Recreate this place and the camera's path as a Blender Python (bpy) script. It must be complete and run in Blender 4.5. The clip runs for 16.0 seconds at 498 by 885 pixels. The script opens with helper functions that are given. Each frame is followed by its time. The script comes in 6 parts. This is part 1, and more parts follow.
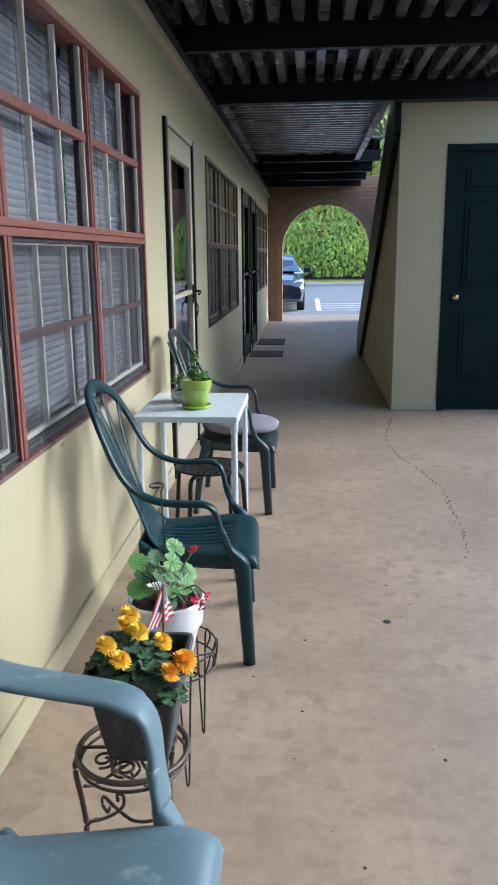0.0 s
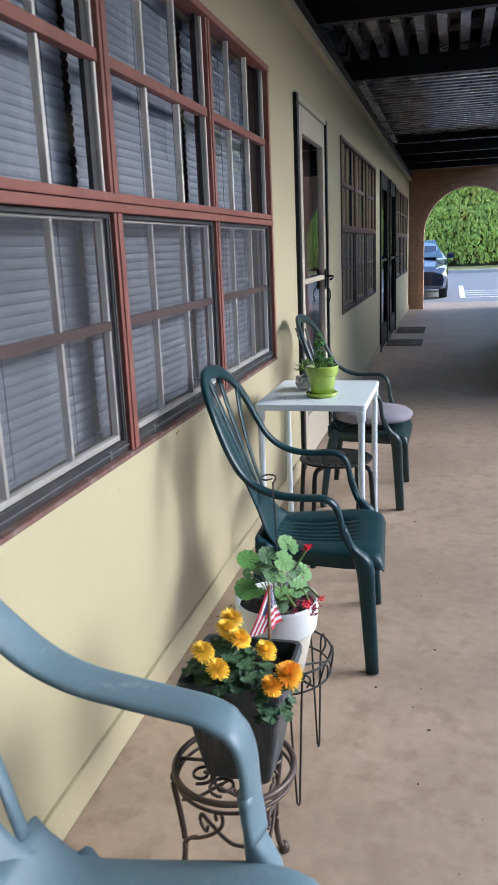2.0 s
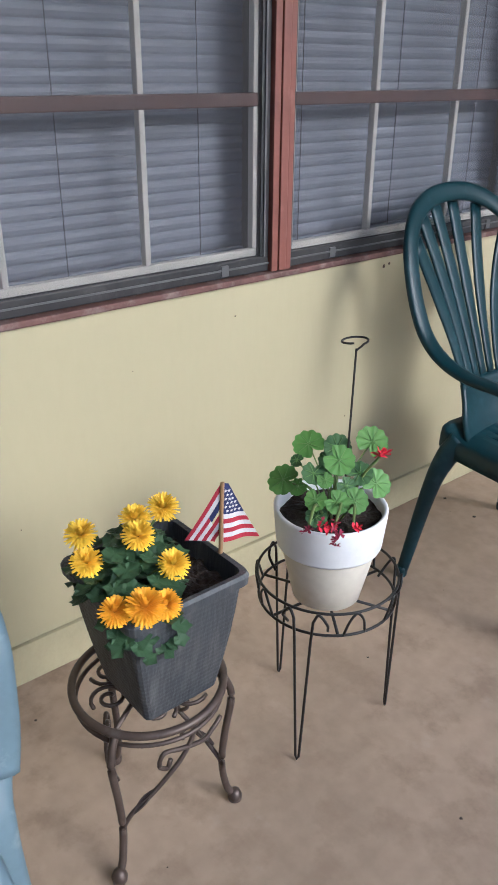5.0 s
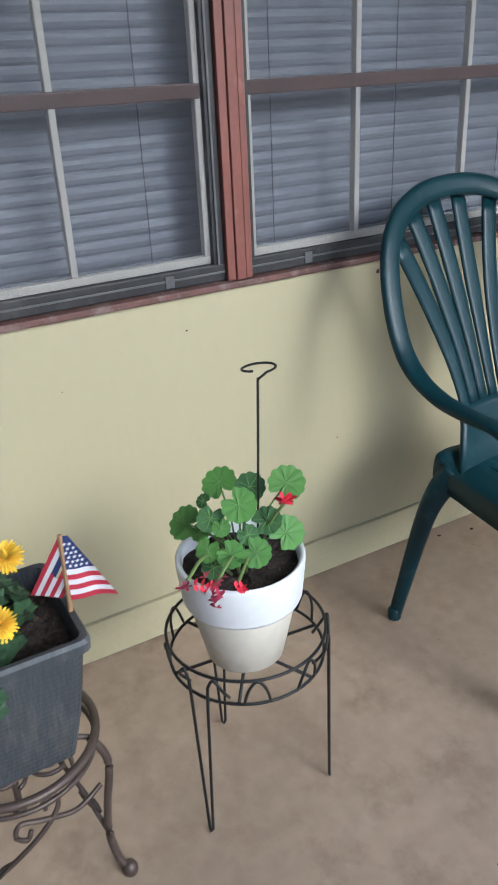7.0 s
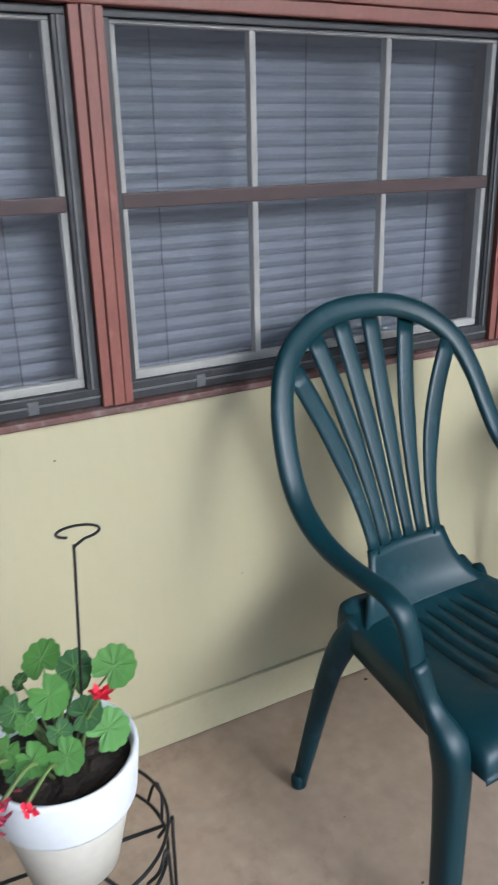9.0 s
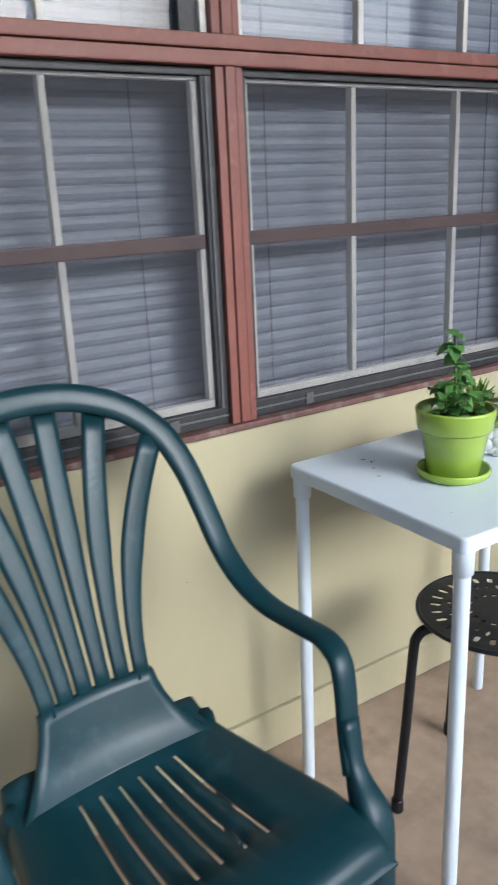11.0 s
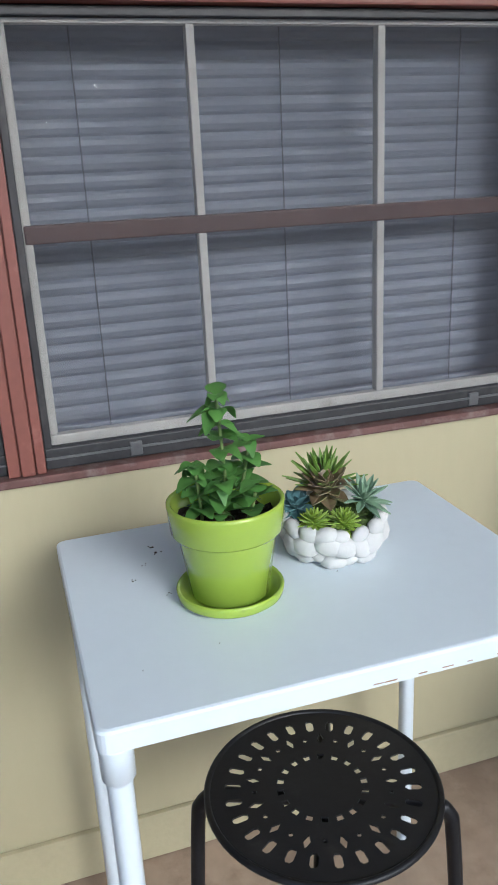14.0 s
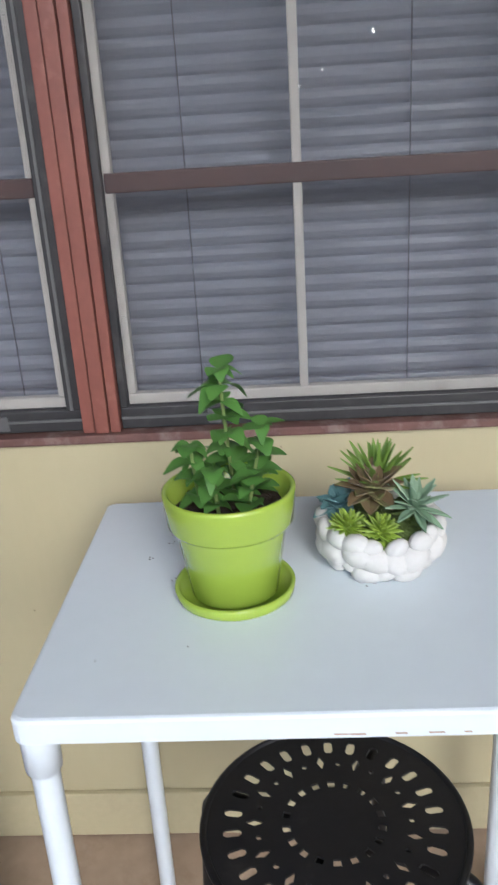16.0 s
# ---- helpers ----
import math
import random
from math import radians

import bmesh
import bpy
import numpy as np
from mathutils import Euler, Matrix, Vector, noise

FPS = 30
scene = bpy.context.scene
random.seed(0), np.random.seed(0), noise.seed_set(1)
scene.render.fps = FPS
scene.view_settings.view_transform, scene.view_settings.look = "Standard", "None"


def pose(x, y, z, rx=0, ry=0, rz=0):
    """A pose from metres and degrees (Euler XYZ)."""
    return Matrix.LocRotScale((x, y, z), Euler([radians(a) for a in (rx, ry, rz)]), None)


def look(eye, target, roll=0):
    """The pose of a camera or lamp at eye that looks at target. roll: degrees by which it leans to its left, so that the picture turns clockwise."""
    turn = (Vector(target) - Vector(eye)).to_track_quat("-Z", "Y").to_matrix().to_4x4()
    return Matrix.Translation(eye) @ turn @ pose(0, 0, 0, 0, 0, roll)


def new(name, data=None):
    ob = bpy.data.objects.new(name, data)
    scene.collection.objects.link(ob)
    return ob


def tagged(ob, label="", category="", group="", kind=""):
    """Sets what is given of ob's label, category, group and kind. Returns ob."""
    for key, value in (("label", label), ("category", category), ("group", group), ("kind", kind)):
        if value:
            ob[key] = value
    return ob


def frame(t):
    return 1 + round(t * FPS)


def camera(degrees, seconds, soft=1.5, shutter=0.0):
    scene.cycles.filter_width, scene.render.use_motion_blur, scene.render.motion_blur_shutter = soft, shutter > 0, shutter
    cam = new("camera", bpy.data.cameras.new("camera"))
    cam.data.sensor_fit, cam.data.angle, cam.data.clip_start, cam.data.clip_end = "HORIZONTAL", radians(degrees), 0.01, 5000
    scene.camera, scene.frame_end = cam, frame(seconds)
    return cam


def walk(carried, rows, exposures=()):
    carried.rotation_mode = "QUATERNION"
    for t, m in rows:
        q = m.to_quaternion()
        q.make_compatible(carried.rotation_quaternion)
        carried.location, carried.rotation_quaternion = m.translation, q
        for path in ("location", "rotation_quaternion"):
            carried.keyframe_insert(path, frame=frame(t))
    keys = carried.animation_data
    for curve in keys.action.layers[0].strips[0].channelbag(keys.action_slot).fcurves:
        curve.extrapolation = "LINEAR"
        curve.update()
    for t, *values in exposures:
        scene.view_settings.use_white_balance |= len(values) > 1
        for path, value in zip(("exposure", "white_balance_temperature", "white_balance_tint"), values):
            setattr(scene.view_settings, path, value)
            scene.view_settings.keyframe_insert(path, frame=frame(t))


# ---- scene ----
cam = camera(35.4, 16.0, shutter=0.4)
METRES, EYE, TILT, LEAN, TURN = 3.6, 1.5, 0.0, 0.0, 4.3
PATH = [
    (0, (-0.024, 0.148, 1.419), (-0.172, 2.086, 0.951), -0.6),
    (0.5, (-0.057, 0.152, 1.406), (-0.287, 2.083, 0.94), -1.0),
    (1, (-0.072, 0.16, 1.397), (-0.429, 2.071, 0.928), -1.7),
    (1.5, (-0.013, 0.208, 1.379), (-0.484, 2.093, 0.907), -2.1),
    (2, (0.006, 0.334, 1.367), (-0.49, 2.211, 0.887), -2.4),
    (2.5, (0.129, 0.504, 1.342), (-0.435, 2.361, 0.859), -2.1),
    (3, (0.204, 0.69, 1.301), (-0.693, 2.382, 0.725), -2.7),
    (3.2, (0.204, 0.724, 1.284), (-0.78, 2.341, 0.639), -1.6),
    (5.3, (0.492, 1.269, 1.222), (-0.966, 2.329, 0.356), -1.1),
    (5.5, (0.499, 1.306, 1.213), (-0.99, 2.318, 0.342), -2.0),
    (6, (0.509, 1.379, 1.215), (-0.98, 2.378, 0.328), -2.2),
    (6.5, (0.562, 1.529, 1.22), (-0.998, 2.418, 0.338), -2.5),
    (7, (0.533, 1.629, 1.225), (-1.047, 2.483, 0.345), -2.9),
    (7.5, (0.495, 1.728, 1.236), (-1.088, 2.597, 0.377), -2.7),
    (8, (0.493, 1.868, 1.248), (-1.174, 2.637, 0.455), -0.3),
    (8.5, (0.478, 1.924, 1.247), (-1.197, 2.709, 0.487), -1.1),
    (9, (0.46, 1.947, 1.261), (-1.188, 2.832, 0.554), -1.4),
    (9.5, (0.487, 2.071, 1.263), (-1.162, 2.993, 0.608), -1.6),
    (9.7, (0.493, 2.124, 1.263), (-1.157, 3.056, 0.624), -1.7),
    (11.8, (0.344, 2.768, 1.265), (-1.221, 3.841, 0.633), -3.1),
    (12, (0.336, 2.819, 1.257), (-1.224, 3.893, 0.616), -3.2),
    (12.5, (0.357, 2.973, 1.251), (-1.268, 3.937, 0.597), -3.6),
    (13, (0.346, 3.091, 1.246), (-1.375, 3.869, 0.587), -4.1),
    (13.5, (0.315, 3.198, 1.252), (-1.408, 3.971, 0.595), -3.8),
    (14, (0.317, 3.352, 1.244), (-1.494, 3.905, 0.599), -2.9),
    (14.5, (0.264, 3.459, 1.244), (-1.581, 3.867, 0.59), -3.6),
    (15, (0.231, 3.539, 1.243), (-1.652, 3.709, 0.593), -2.9),
    (15.5, (0.226, 3.601, 1.241), (-1.654, 3.471, 0.572), -4.0),
    (16, (0.236, 3.642, 1.219), (-1.629, 3.536, 0.503), -3.6),
]
walk(cam, [(t, look(eye, target, roll)) for t, eye, target, roll in PATH], [(0, 1.75, 4900, 5), (1, 1.75, 4850, 4), (2.5, 1.6, 5050, 10), (3, 1.5, 4800, 4), (5.5, 1.35, 5050, 10), (7, 1.28, 4900, 5), (8, 1.25, 4800, 3), (9.5, 1.38, 4900, 7), (12, 1.45, 5050, 7), (13, 1.42, 5000, 5), (14.5, 1.12, 5050, 8), (16, 1.18, 5200, 10)])

# ---- world ----
SUN_ELEV, SUN_ROT = radians(26), radians(74)
world = bpy.data.worlds.new("sky")
scene.world = world
world.use_nodes = True
_nt = world.node_tree
_sky = _nt.nodes.new("ShaderNodeTexSky")
_sky.sky_type, _sky.sun_disc = "NISHITA", False
_sky.sun_elevation, _sky.sun_rotation = SUN_ELEV, SUN_ROT
_sky.dust_density, _sky.ozone_density = 4.0, 1.0
_nt.links.new(_sky.outputs[0], _nt.nodes["Background"].inputs[0])
_nt.nodes["Background"].inputs[1].default_value = 0.15
sun = new("sun", bpy.data.lights.new("sun", "SUN"))
sun.data.energy, sun.data.angle, sun.data.color = 0.30, radians(18), (1.0, 0.95, 0.88)
sun.matrix_world = look((math.sin(SUN_ROT) * math.cos(SUN_ELEV) * 60, math.cos(SUN_ROT) * math.cos(SUN_ELEV) * 60, math.sin(SUN_ELEV) * 60), (0, 0, 0))

# ---- materials ----
def surface(name, base, rough=0.6, vary=0.12, scale=6.0, bump=0.1, fine=60.0, metal=0.0, stain=None, stain_scale=2.0, stain_low=0.55, stain_high=0.7, island=False, coat=0.0, stretch=(1, 1, 1), bump_dist=0.01, spec=0.5):
    """A procedural surface: two scales of tone, an optional stain colour, fine relief."""
    m = bpy.data.materials.new(name)
    m.use_nodes = True
    nt = m.node_tree
    n, l = nt.nodes, nt.links
    bsdf = n["Principled BSDF"]
    bsdf.inputs["Metallic"].default_value = metal
    bsdf.inputs["Coat Weight"].default_value = coat
    bsdf.inputs["Specular IOR Level"].default_value = spec
    co = n.new("ShaderNodeTexCoord")
    mp = n.new("ShaderNodeMapping")
    mp.inputs["Scale"].default_value = stretch
    l.new(co.outputs["Object"], mp.inputs[0])
    big = n.new("ShaderNodeTexNoise")
    big.inputs["Scale"].default_value, big.inputs["Detail"].default_value = scale, 6
    small = n.new("ShaderNodeTexNoise")
    small.inputs["Scale"].default_value, small.inputs["Detail"].default_value = fine, 4
    for t in (big, small):
        l.new(mp.outputs[0], t.inputs["Vector"])
    add = n.new("ShaderNodeMath")
    add.operation = "MULTIPLY_ADD"
    l.new(small.outputs[0], add.inputs[0])
    add.inputs[1].default_value = 0.45
    l.new(big.outputs[0], add.inputs[2])
    src = add.outputs[0]
    if island:
        geo = n.new("ShaderNodeNewGeometry")
        oi = n.new("ShaderNodeObjectInfo")
        a2 = n.new("ShaderNodeMath")
        a2.operation = "ADD"
        l.new(geo.outputs["Random Per Island"], a2.inputs[0])
        l.new(oi.outputs["Random"], a2.inputs[1])
        a3 = n.new("ShaderNodeMath")
        a3.operation = "MULTIPLY_ADD"
        l.new(a2.outputs[0], a3.inputs[0])
        a3.inputs[1].default_value = 0.4
        l.new(src, a3.inputs[2])
        src = a3.outputs[0]
    ramp = n.new("ShaderNodeMapRange")
    ramp.inputs[1].default_value, ramp.inputs[2].default_value = (0.45, 1.0) if not island else (0.5, 1.7)
    ramp.inputs[3].default_value, ramp.inputs[4].default_value = 1 - vary, 1 + vary
    l.new(src, ramp.inputs[0])
    mul = n.new("ShaderNodeVectorMath")
    mul.operation = "SCALE"
    mul.inputs[0].default_value = base
    l.new(ramp.outputs[0], mul.inputs["Scale"])
    colour = mul.outputs[0]
    if stain:
        sn = n.new("ShaderNodeTexNoise")
        sn.inputs["Scale"].default_value, sn.inputs["Detail"].default_value, sn.inputs["Roughness"].default_value = stain_scale, 8, 0.65
        l.new(mp.outputs[0], sn.inputs["Vector"])
        sr = n.new("ShaderNodeMapRange")
        sr.inputs[1].default_value, sr.inputs[2].default_value = stain_low, stain_high
        l.new(sn.outputs[0], sr.inputs[0])
        mix = n.new("ShaderNodeMix")
        mix.data_type = "RGBA"
        l.new(sr.outputs[0], mix.inputs[0])
        l.new(colour, mix.inputs[6])
        mix.inputs[7].default_value = (*stain, 1)
        colour = mix.outputs[2]
    l.new(colour, bsdf.inputs["Base Color"])
    rr = n.new("ShaderNodeMapRange")
    rr.inputs[3].default_value, rr.inputs[4].default_value = max(0.03, rough - 0.1), min(1.0, rough + 0.1)
    l.new(big.outputs[0], rr.inputs[0])
    l.new(rr.outputs[0], bsdf.inputs["Roughness"])
    if bump:
        b = n.new("ShaderNodeBump")
        b.inputs["Strength"].default_value, b.inputs["Distance"].default_value = bump, bump_dist
        l.new(add.outputs[0], b.inputs["Height"])
        l.new(b.outputs[0], bsdf.inputs["Normal"])
    return m


def scuffs(m, colour, scale, low, high, amount):
    """Lay pale worn patches over a surface."""
    n, l = m.node_tree.nodes, m.node_tree.links
    bsdf = n["Principled BSDF"]
    under = bsdf.inputs["Base Color"].links[0].from_socket
    co = n.new("ShaderNodeTexCoord")
    nz = n.new("ShaderNodeTexNoise")
    nz.inputs["Scale"].default_value, nz.inputs["Detail"].default_value, nz.inputs["Roughness"].default_value = scale, 10, 0.72
    l.new(co.outputs["Object"], nz.inputs["Vector"])
    rg = n.new("ShaderNodeMapRange")
    rg.inputs[1].default_value, rg.inputs[2].default_value, rg.inputs[4].default_value = low, high, amount
    l.new(nz.outputs[0], rg.inputs[0])
    mix = n.new("ShaderNodeMix")
    mix.data_type = "RGBA"
    l.new(rg.outputs[0], mix.inputs[0])
    l.new(under, mix.inputs[6])
    mix.inputs[7].default_value = (*colour, 1)
    l.new(mix.outputs[2], bsdf.inputs["Base Color"])


def glass(name, tint=(1, 1, 1), ior=1.5, rough=0.0):
    m = bpy.data.materials.new(name)
    m.use_nodes = True
    n, l = m.node_tree.nodes, m.node_tree.links
    n.remove(n["Principled BSDF"])
    tr = n.new("ShaderNodeBsdfTransparent")
    tr.inputs[0].default_value = (*tint, 1)
    gl = n.new("ShaderNodeBsdfGlossy")
    gl.inputs["Roughness"].default_value = rough
    fr = n.new("ShaderNodeFresnel")
    fr.inputs[0].default_value = ior
    mx = n.new("ShaderNodeMixShader")
    l.new(fr.outputs[0], mx.inputs[0])
    l.new(tr.outputs[0], mx.inputs[1])
    l.new(gl.outputs[0], mx.inputs[2])
    l.new(mx.outputs[0], n["Material Output"].inputs[0])
    return m


def mesh_screen(name, colour, cover):
    m = bpy.data.materials.new(name)
    m.use_nodes = True
    n, l = m.node_tree.nodes, m.node_tree.links
    bsdf = n["Principled BSDF"]
    bsdf.inputs["Base Color"].default_value = (*colour, 1)
    bsdf.inputs["Roughness"].default_value = 0.7
    tr = n.new("ShaderNodeBsdfTransparent")
    co = n.new("ShaderNodeTexCoord")
    nz = n.new("ShaderNodeTexNoise")
    nz.inputs["Scale"].default_value = 3
    l.new(co.outputs["Object"], nz.inputs["Vector"])
    rg = n.new("ShaderNodeMapRange")
    rg.inputs[3].default_value, rg.inputs[4].default_value = cover - 0.06, cover + 0.06
    l.new(nz.outputs[0], rg.inputs[0])
    mx = n.new("ShaderNodeMixShader")
    l.new(rg.outputs[0], mx.inputs[0])
    l.new(tr.outputs[0], mx.inputs[1])
    l.new(bsdf.outputs[0], mx.inputs[2])
    l.new(mx.outputs[0], n["Material Output"].inputs[0])
    return m


def emission(name, colour, strength):
    m = bpy.data.materials.new(name)
    m.use_nodes = True
    b = m.node_tree.nodes["Principled BSDF"]
    b.inputs["Emission Color"].default_value = (*colour, 1)
    b.inputs["Emission Strength"].default_value = strength
    return m


M_WALL = surface("wall_paint", (0.410, 0.370, 0.232), 0.55, 0.03, 2, 0.12, 60, stretch=(1, 1, 0.25), stain=(0.34, 0.31, 0.205), stain_scale=1.4, stain_low=0.64, stain_high=0.95, bump_dist=0.004)
M_WALL_TAN = surface("wall_paint_tan", (0.46, 0.40, 0.24), 0.6, 0.07, 3, 0.25, 90, stretch=(1, 1, 0.25), bump_dist=0.004)
M_BASE = surface("baseboard_paint", (0.410, 0.370, 0.232), 0.5, 0.08, 4, 0.2, 70, stain=(0.35, 0.30, 0.2), stain_scale=6, stain_low=0.6, stain_high=0.85)
M_FLOOR = surface("worn_painted_concrete", (0.350, 0.264, 0.190), 0.55, 0.26, 1.6, 0.35, 26, stain=(0.278, 0.204, 0.144), stain_scale=10, stain_low=0.50, stain_high=0.66, bump_dist=0.005)
scuffs(M_FLOOR, (0.45, 0.37, 0.30), 5.5, 0.60, 0.74, 0.5)
M_RED = surface("brick_red_painted_wood", (0.19, 0.066, 0.047), 0.5, 0.14, 8, 0.3, 80, stain=(0.26, 0.115, 0.088), stain_scale=14, stain_low=0.58, stain_high=0.75, bump_dist=0.003)
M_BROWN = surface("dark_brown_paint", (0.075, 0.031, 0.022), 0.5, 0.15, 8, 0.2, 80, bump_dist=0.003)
M_DARKALU = surface("dark_bronze_aluminium", (0.030, 0.029, 0.030), 0.5, 0.3, 9, 0.15, 60, metal=0.2, stain=(0.075, 0.07, 0.068), stain_scale=12, stain_low=0.55, stain_high=0.8)
M_BEIGE = surface("beige_muntin_paint", (0.60, 0.575, 0.52), 0.5, 0.12, 9, 0.15, 80, stain=(0.3, 0.27, 0.22), stain_scale=10, stain_low=0.6, stain_high=0.85)
M_BLIND = surface("blind_slat", (0.30, 0.312, 0.365), 0.5, 0.06, 4, 0.0, 50)
M_BLIND.node_tree.nodes["Principled BSDF"].inputs["Transmission Weight"].default_value = 0.0
M_CORD = surface("blind_cord", (0.13, 0.13, 0.145), 0.8, 0.1, 30, 0.0)
M_SCREEN = mesh_screen("insect_screen", (0.075, 0.073, 0.080), 0.19)
M_CLEAR = glass("clear_sheet", (1, 1, 1), 1.0)
M_GLASS = glass("window_glass", (0.93, 0.95, 0.96), 1.5)
M_BLACK = surface("black_painted_steel", (0.006, 0.006, 0.0065), 0.42, 0.3, 5, 0.25, 50, metal=0.0, stain=(0.03, 0.026, 0.023), stain_scale=7, stain_low=0.6, stain_high=0.8, bump_dist=0.004, spec=0.25)
M_DECK = surface("dark_steel_deck", (0.20, 0.195, 0.195), 0.28, 0.3, 4, 0.15, 40, metal=0.6, stain=(0.12, 0.115, 0.11), stain_scale=5, stain_low=0.60, stain_high=0.85, bump_dist=0.004, spec=0.35)
M_ROOMDARK = surface("dim_room_paint", (0.30, 0.28, 0.25), 0.9, 0.1, 2, 0)
M_WHITEDOOR = surface("white_storm_door", (0.44, 0.40, 0.31), 0.45, 0.07, 5, 0.1, 60, stain=(0.4, 0.36, 0.29), stain_scale=4, stain_low=0.6, stain_high=0.9)
M_GREENDOOR = surface("dark_green_door_paint", (0.005, 0.014, 0.013), 0.5, 0.2, 3, 0.15, 40, stain=(0.008, 0.018, 0.017), stain_scale=3, stain_low=0.55, stain_high=0.8, spec=0.14)
M_BRASS = surface("aged_brass", (0.55, 0.38, 0.16), 0.3, 0.2, 20, 0, metal=1.0)
M_BRICK = surface("brown_brick", (0.37, 0.20, 0.115), 0.85, 0.35, 7, 0.5, 60, island=True)
M_ARCHBRICK = surface("buff_arch_brick", (0.42, 0.25, 0.155), 0.85, 0.3, 7, 0.5, 60, island=True)
M_MORTAR = surface("mortar", (0.32, 0.21, 0.14), 0.9, 0.15, 20, 0.3, 120)
M_ASPHALT = surface("asphalt", (0.20, 0.205, 0.22), 0.9, 0.15, 3, 0.4, 150)
M_CONC = surface("pale_concrete", (0.46, 0.43, 0.39), 0.85, 0.1, 2, 0.2, 60)
M_ROADPAINT = surface("road_paint", (0.75, 0.75, 0.74), 0.7, 0.1, 6, 0.2, 60)
M_GRASS = surface("dry_grass", (0.30, 0.27, 0.09), 0.95, 0.3, 4, 0.5, 40)
M_PLASTER = surface("courtyard_plaster", (0.45, 0.42, 0.34), 0.9, 0.1, 1.5, 0.1, 30)


# ---- builders ----
def thing(name, label, category, m=Matrix(), group="", kind=""):
    ob = new(name)
    ob.matrix_basis = m
    return tagged(ob, label, category, group, kind)


def mesh_of(name, bm, material, smooth=False):
    me = bpy.data.meshes.new(name)
    bmesh.ops.recalc_face_normals(bm, faces=bm.faces)
    bm.to_mesh(me)
    bm.free()
    me.materials.append(material)
    if smooth:
        for p in me.polygons:
            p.use_smooth = True
    return me


def part(name, bm, material, parent=None, label="", smooth=False):
    ob = new(name, mesh_of(name, bm, material, smooth))
    ob.parent = parent
    return tagged(ob, label)


def structure(name, bm, material, label="", smooth=False, category=""):
    return tagged(part(name, bm, material, None, label, smooth), kind="structure", category=category)


def box(bm, x0, x1, y0, y1, z0, z1, bevel=0.0):
    vs = [bm.verts.new((x, y, z)) for x in (x0, x1) for y in (y0, y1) for z in (z0, z1)]
    fs = [bm.faces.new([vs[i] for i in f]) for f in ((0, 1, 3, 2), (4, 6, 7, 5), (0, 4, 5, 1), (2, 3, 7, 6), (0, 2, 6, 4), (1, 5, 7, 3))]
    if bevel:
        es = {e for f in fs for e in f.edges}
        bmesh.ops.bevel(bm, geom=list(es), offset=bevel, segments=2, affect="EDGES", profile=0.6)
    return bm


def boxed(*a):
    return box(bmesh.new(), *a)


def smooth_line(pts, per=6, closed=False):
    """Catmull-Rom through the given points (tuples of any length)."""
    p = [np.array(q, float) for q in pts]
    out = []
    n = len(p)
    for i in range(n if closed else n - 1):
        if closed:
            a, b, c, d = p[(i - 1) % n], p[i], p[(i + 1) % n], p[(i + 2) % n]
        else:
            b, c = p[i], p[i + 1]
            a = p[i - 1] if i else 2 * b - c
            d = p[i + 2] if i + 2 < n else 2 * c - b
        for k in range(per):
            t = k / per
            out.append(0.5 * (2 * b + (c - a) * t + (2 * a - 5 * b + 4 * c - d) * t * t + (3 * b - a - 3 * c + d) * t ** 3))
    if not closed:
        out.append(p[-1])
    return out


def sweep(bm, pts, wide, thick=None, n=8, side=(0, 0, 1), closed=False, square=2.0, caps=True):
    """A bar along pts; wide: half width along `side`-normal, thick: half size along side. Values or lists."""
    thick = wide if thick is None else thick
    P = [Vector(p[:3]) for p in pts]
    k = len(P)
    W = wide if hasattr(wide, "__len__") else [wide] * k
    T = thick if hasattr(thick, "__len__") else [thick] * k
    S = side if hasattr(side[0], "__len__") else [side] * k
    rings = []
    for i in range(k):
        a = P[(i - 1) % k] if (closed or i) else P[i]
        b = P[(i + 1) % k] if (closed or i < k - 1) else P[i]
        d = (b - a).normalized()
        s = Vector(S[i])
        w = d.cross(s)
        if w.length < 1e-3:
            w = d.cross(Vector((1, 0.1, 0)))
        w.normalize()
        u = w.cross(d).normalized()
        ring = []
        for j in range(n):
            an = 2 * math.pi * (j + 0.5) / n
            c, sn = math.cos(an), math.sin(an)
            c = math.copysign(abs(c) ** (2 / square), c)
            sn = math.copysign(abs(sn) ** (2 / square), sn)
            ring.append(bm.verts.new(P[i] + w * (W[i] * c) + u * (T[i] * sn)))
        rings.append(ring)
    for i in range(k if closed else k - 1):
        r, q = rings[i], rings[(i + 1) % k]
        for j in range(n):
            bm.faces.new((r[j], r[(j + 1) % n], q[(j + 1) % n], q[j]))
    if caps and not closed:
        bm.faces.new(rings[0][::-1])
        bm.faces.new(rings[-1])
    return bm


def lathe(bm, profile, n=32, centre=(0, 0, 0), closed=False):
    """Turn a profile of (radius, z) about the upright axis."""
    cx, cy, cz = centre
    rings = [[bm.verts.new((cx + r * math.cos(2 * math.pi * j / n), cy + r * math.sin(2 * math.pi * j / n), cz + z)) for j in range(n)] for r, z in profile]
    for a, b in zip(rings, rings[1:]):
        for j in range(n):
            bm.faces.new((a[j], a[(j + 1) % n], b[(j + 1) % n], b[j]))
    bm.faces.new(rings[0][::-1])
    bm.faces.new(rings[-1])
    return bm


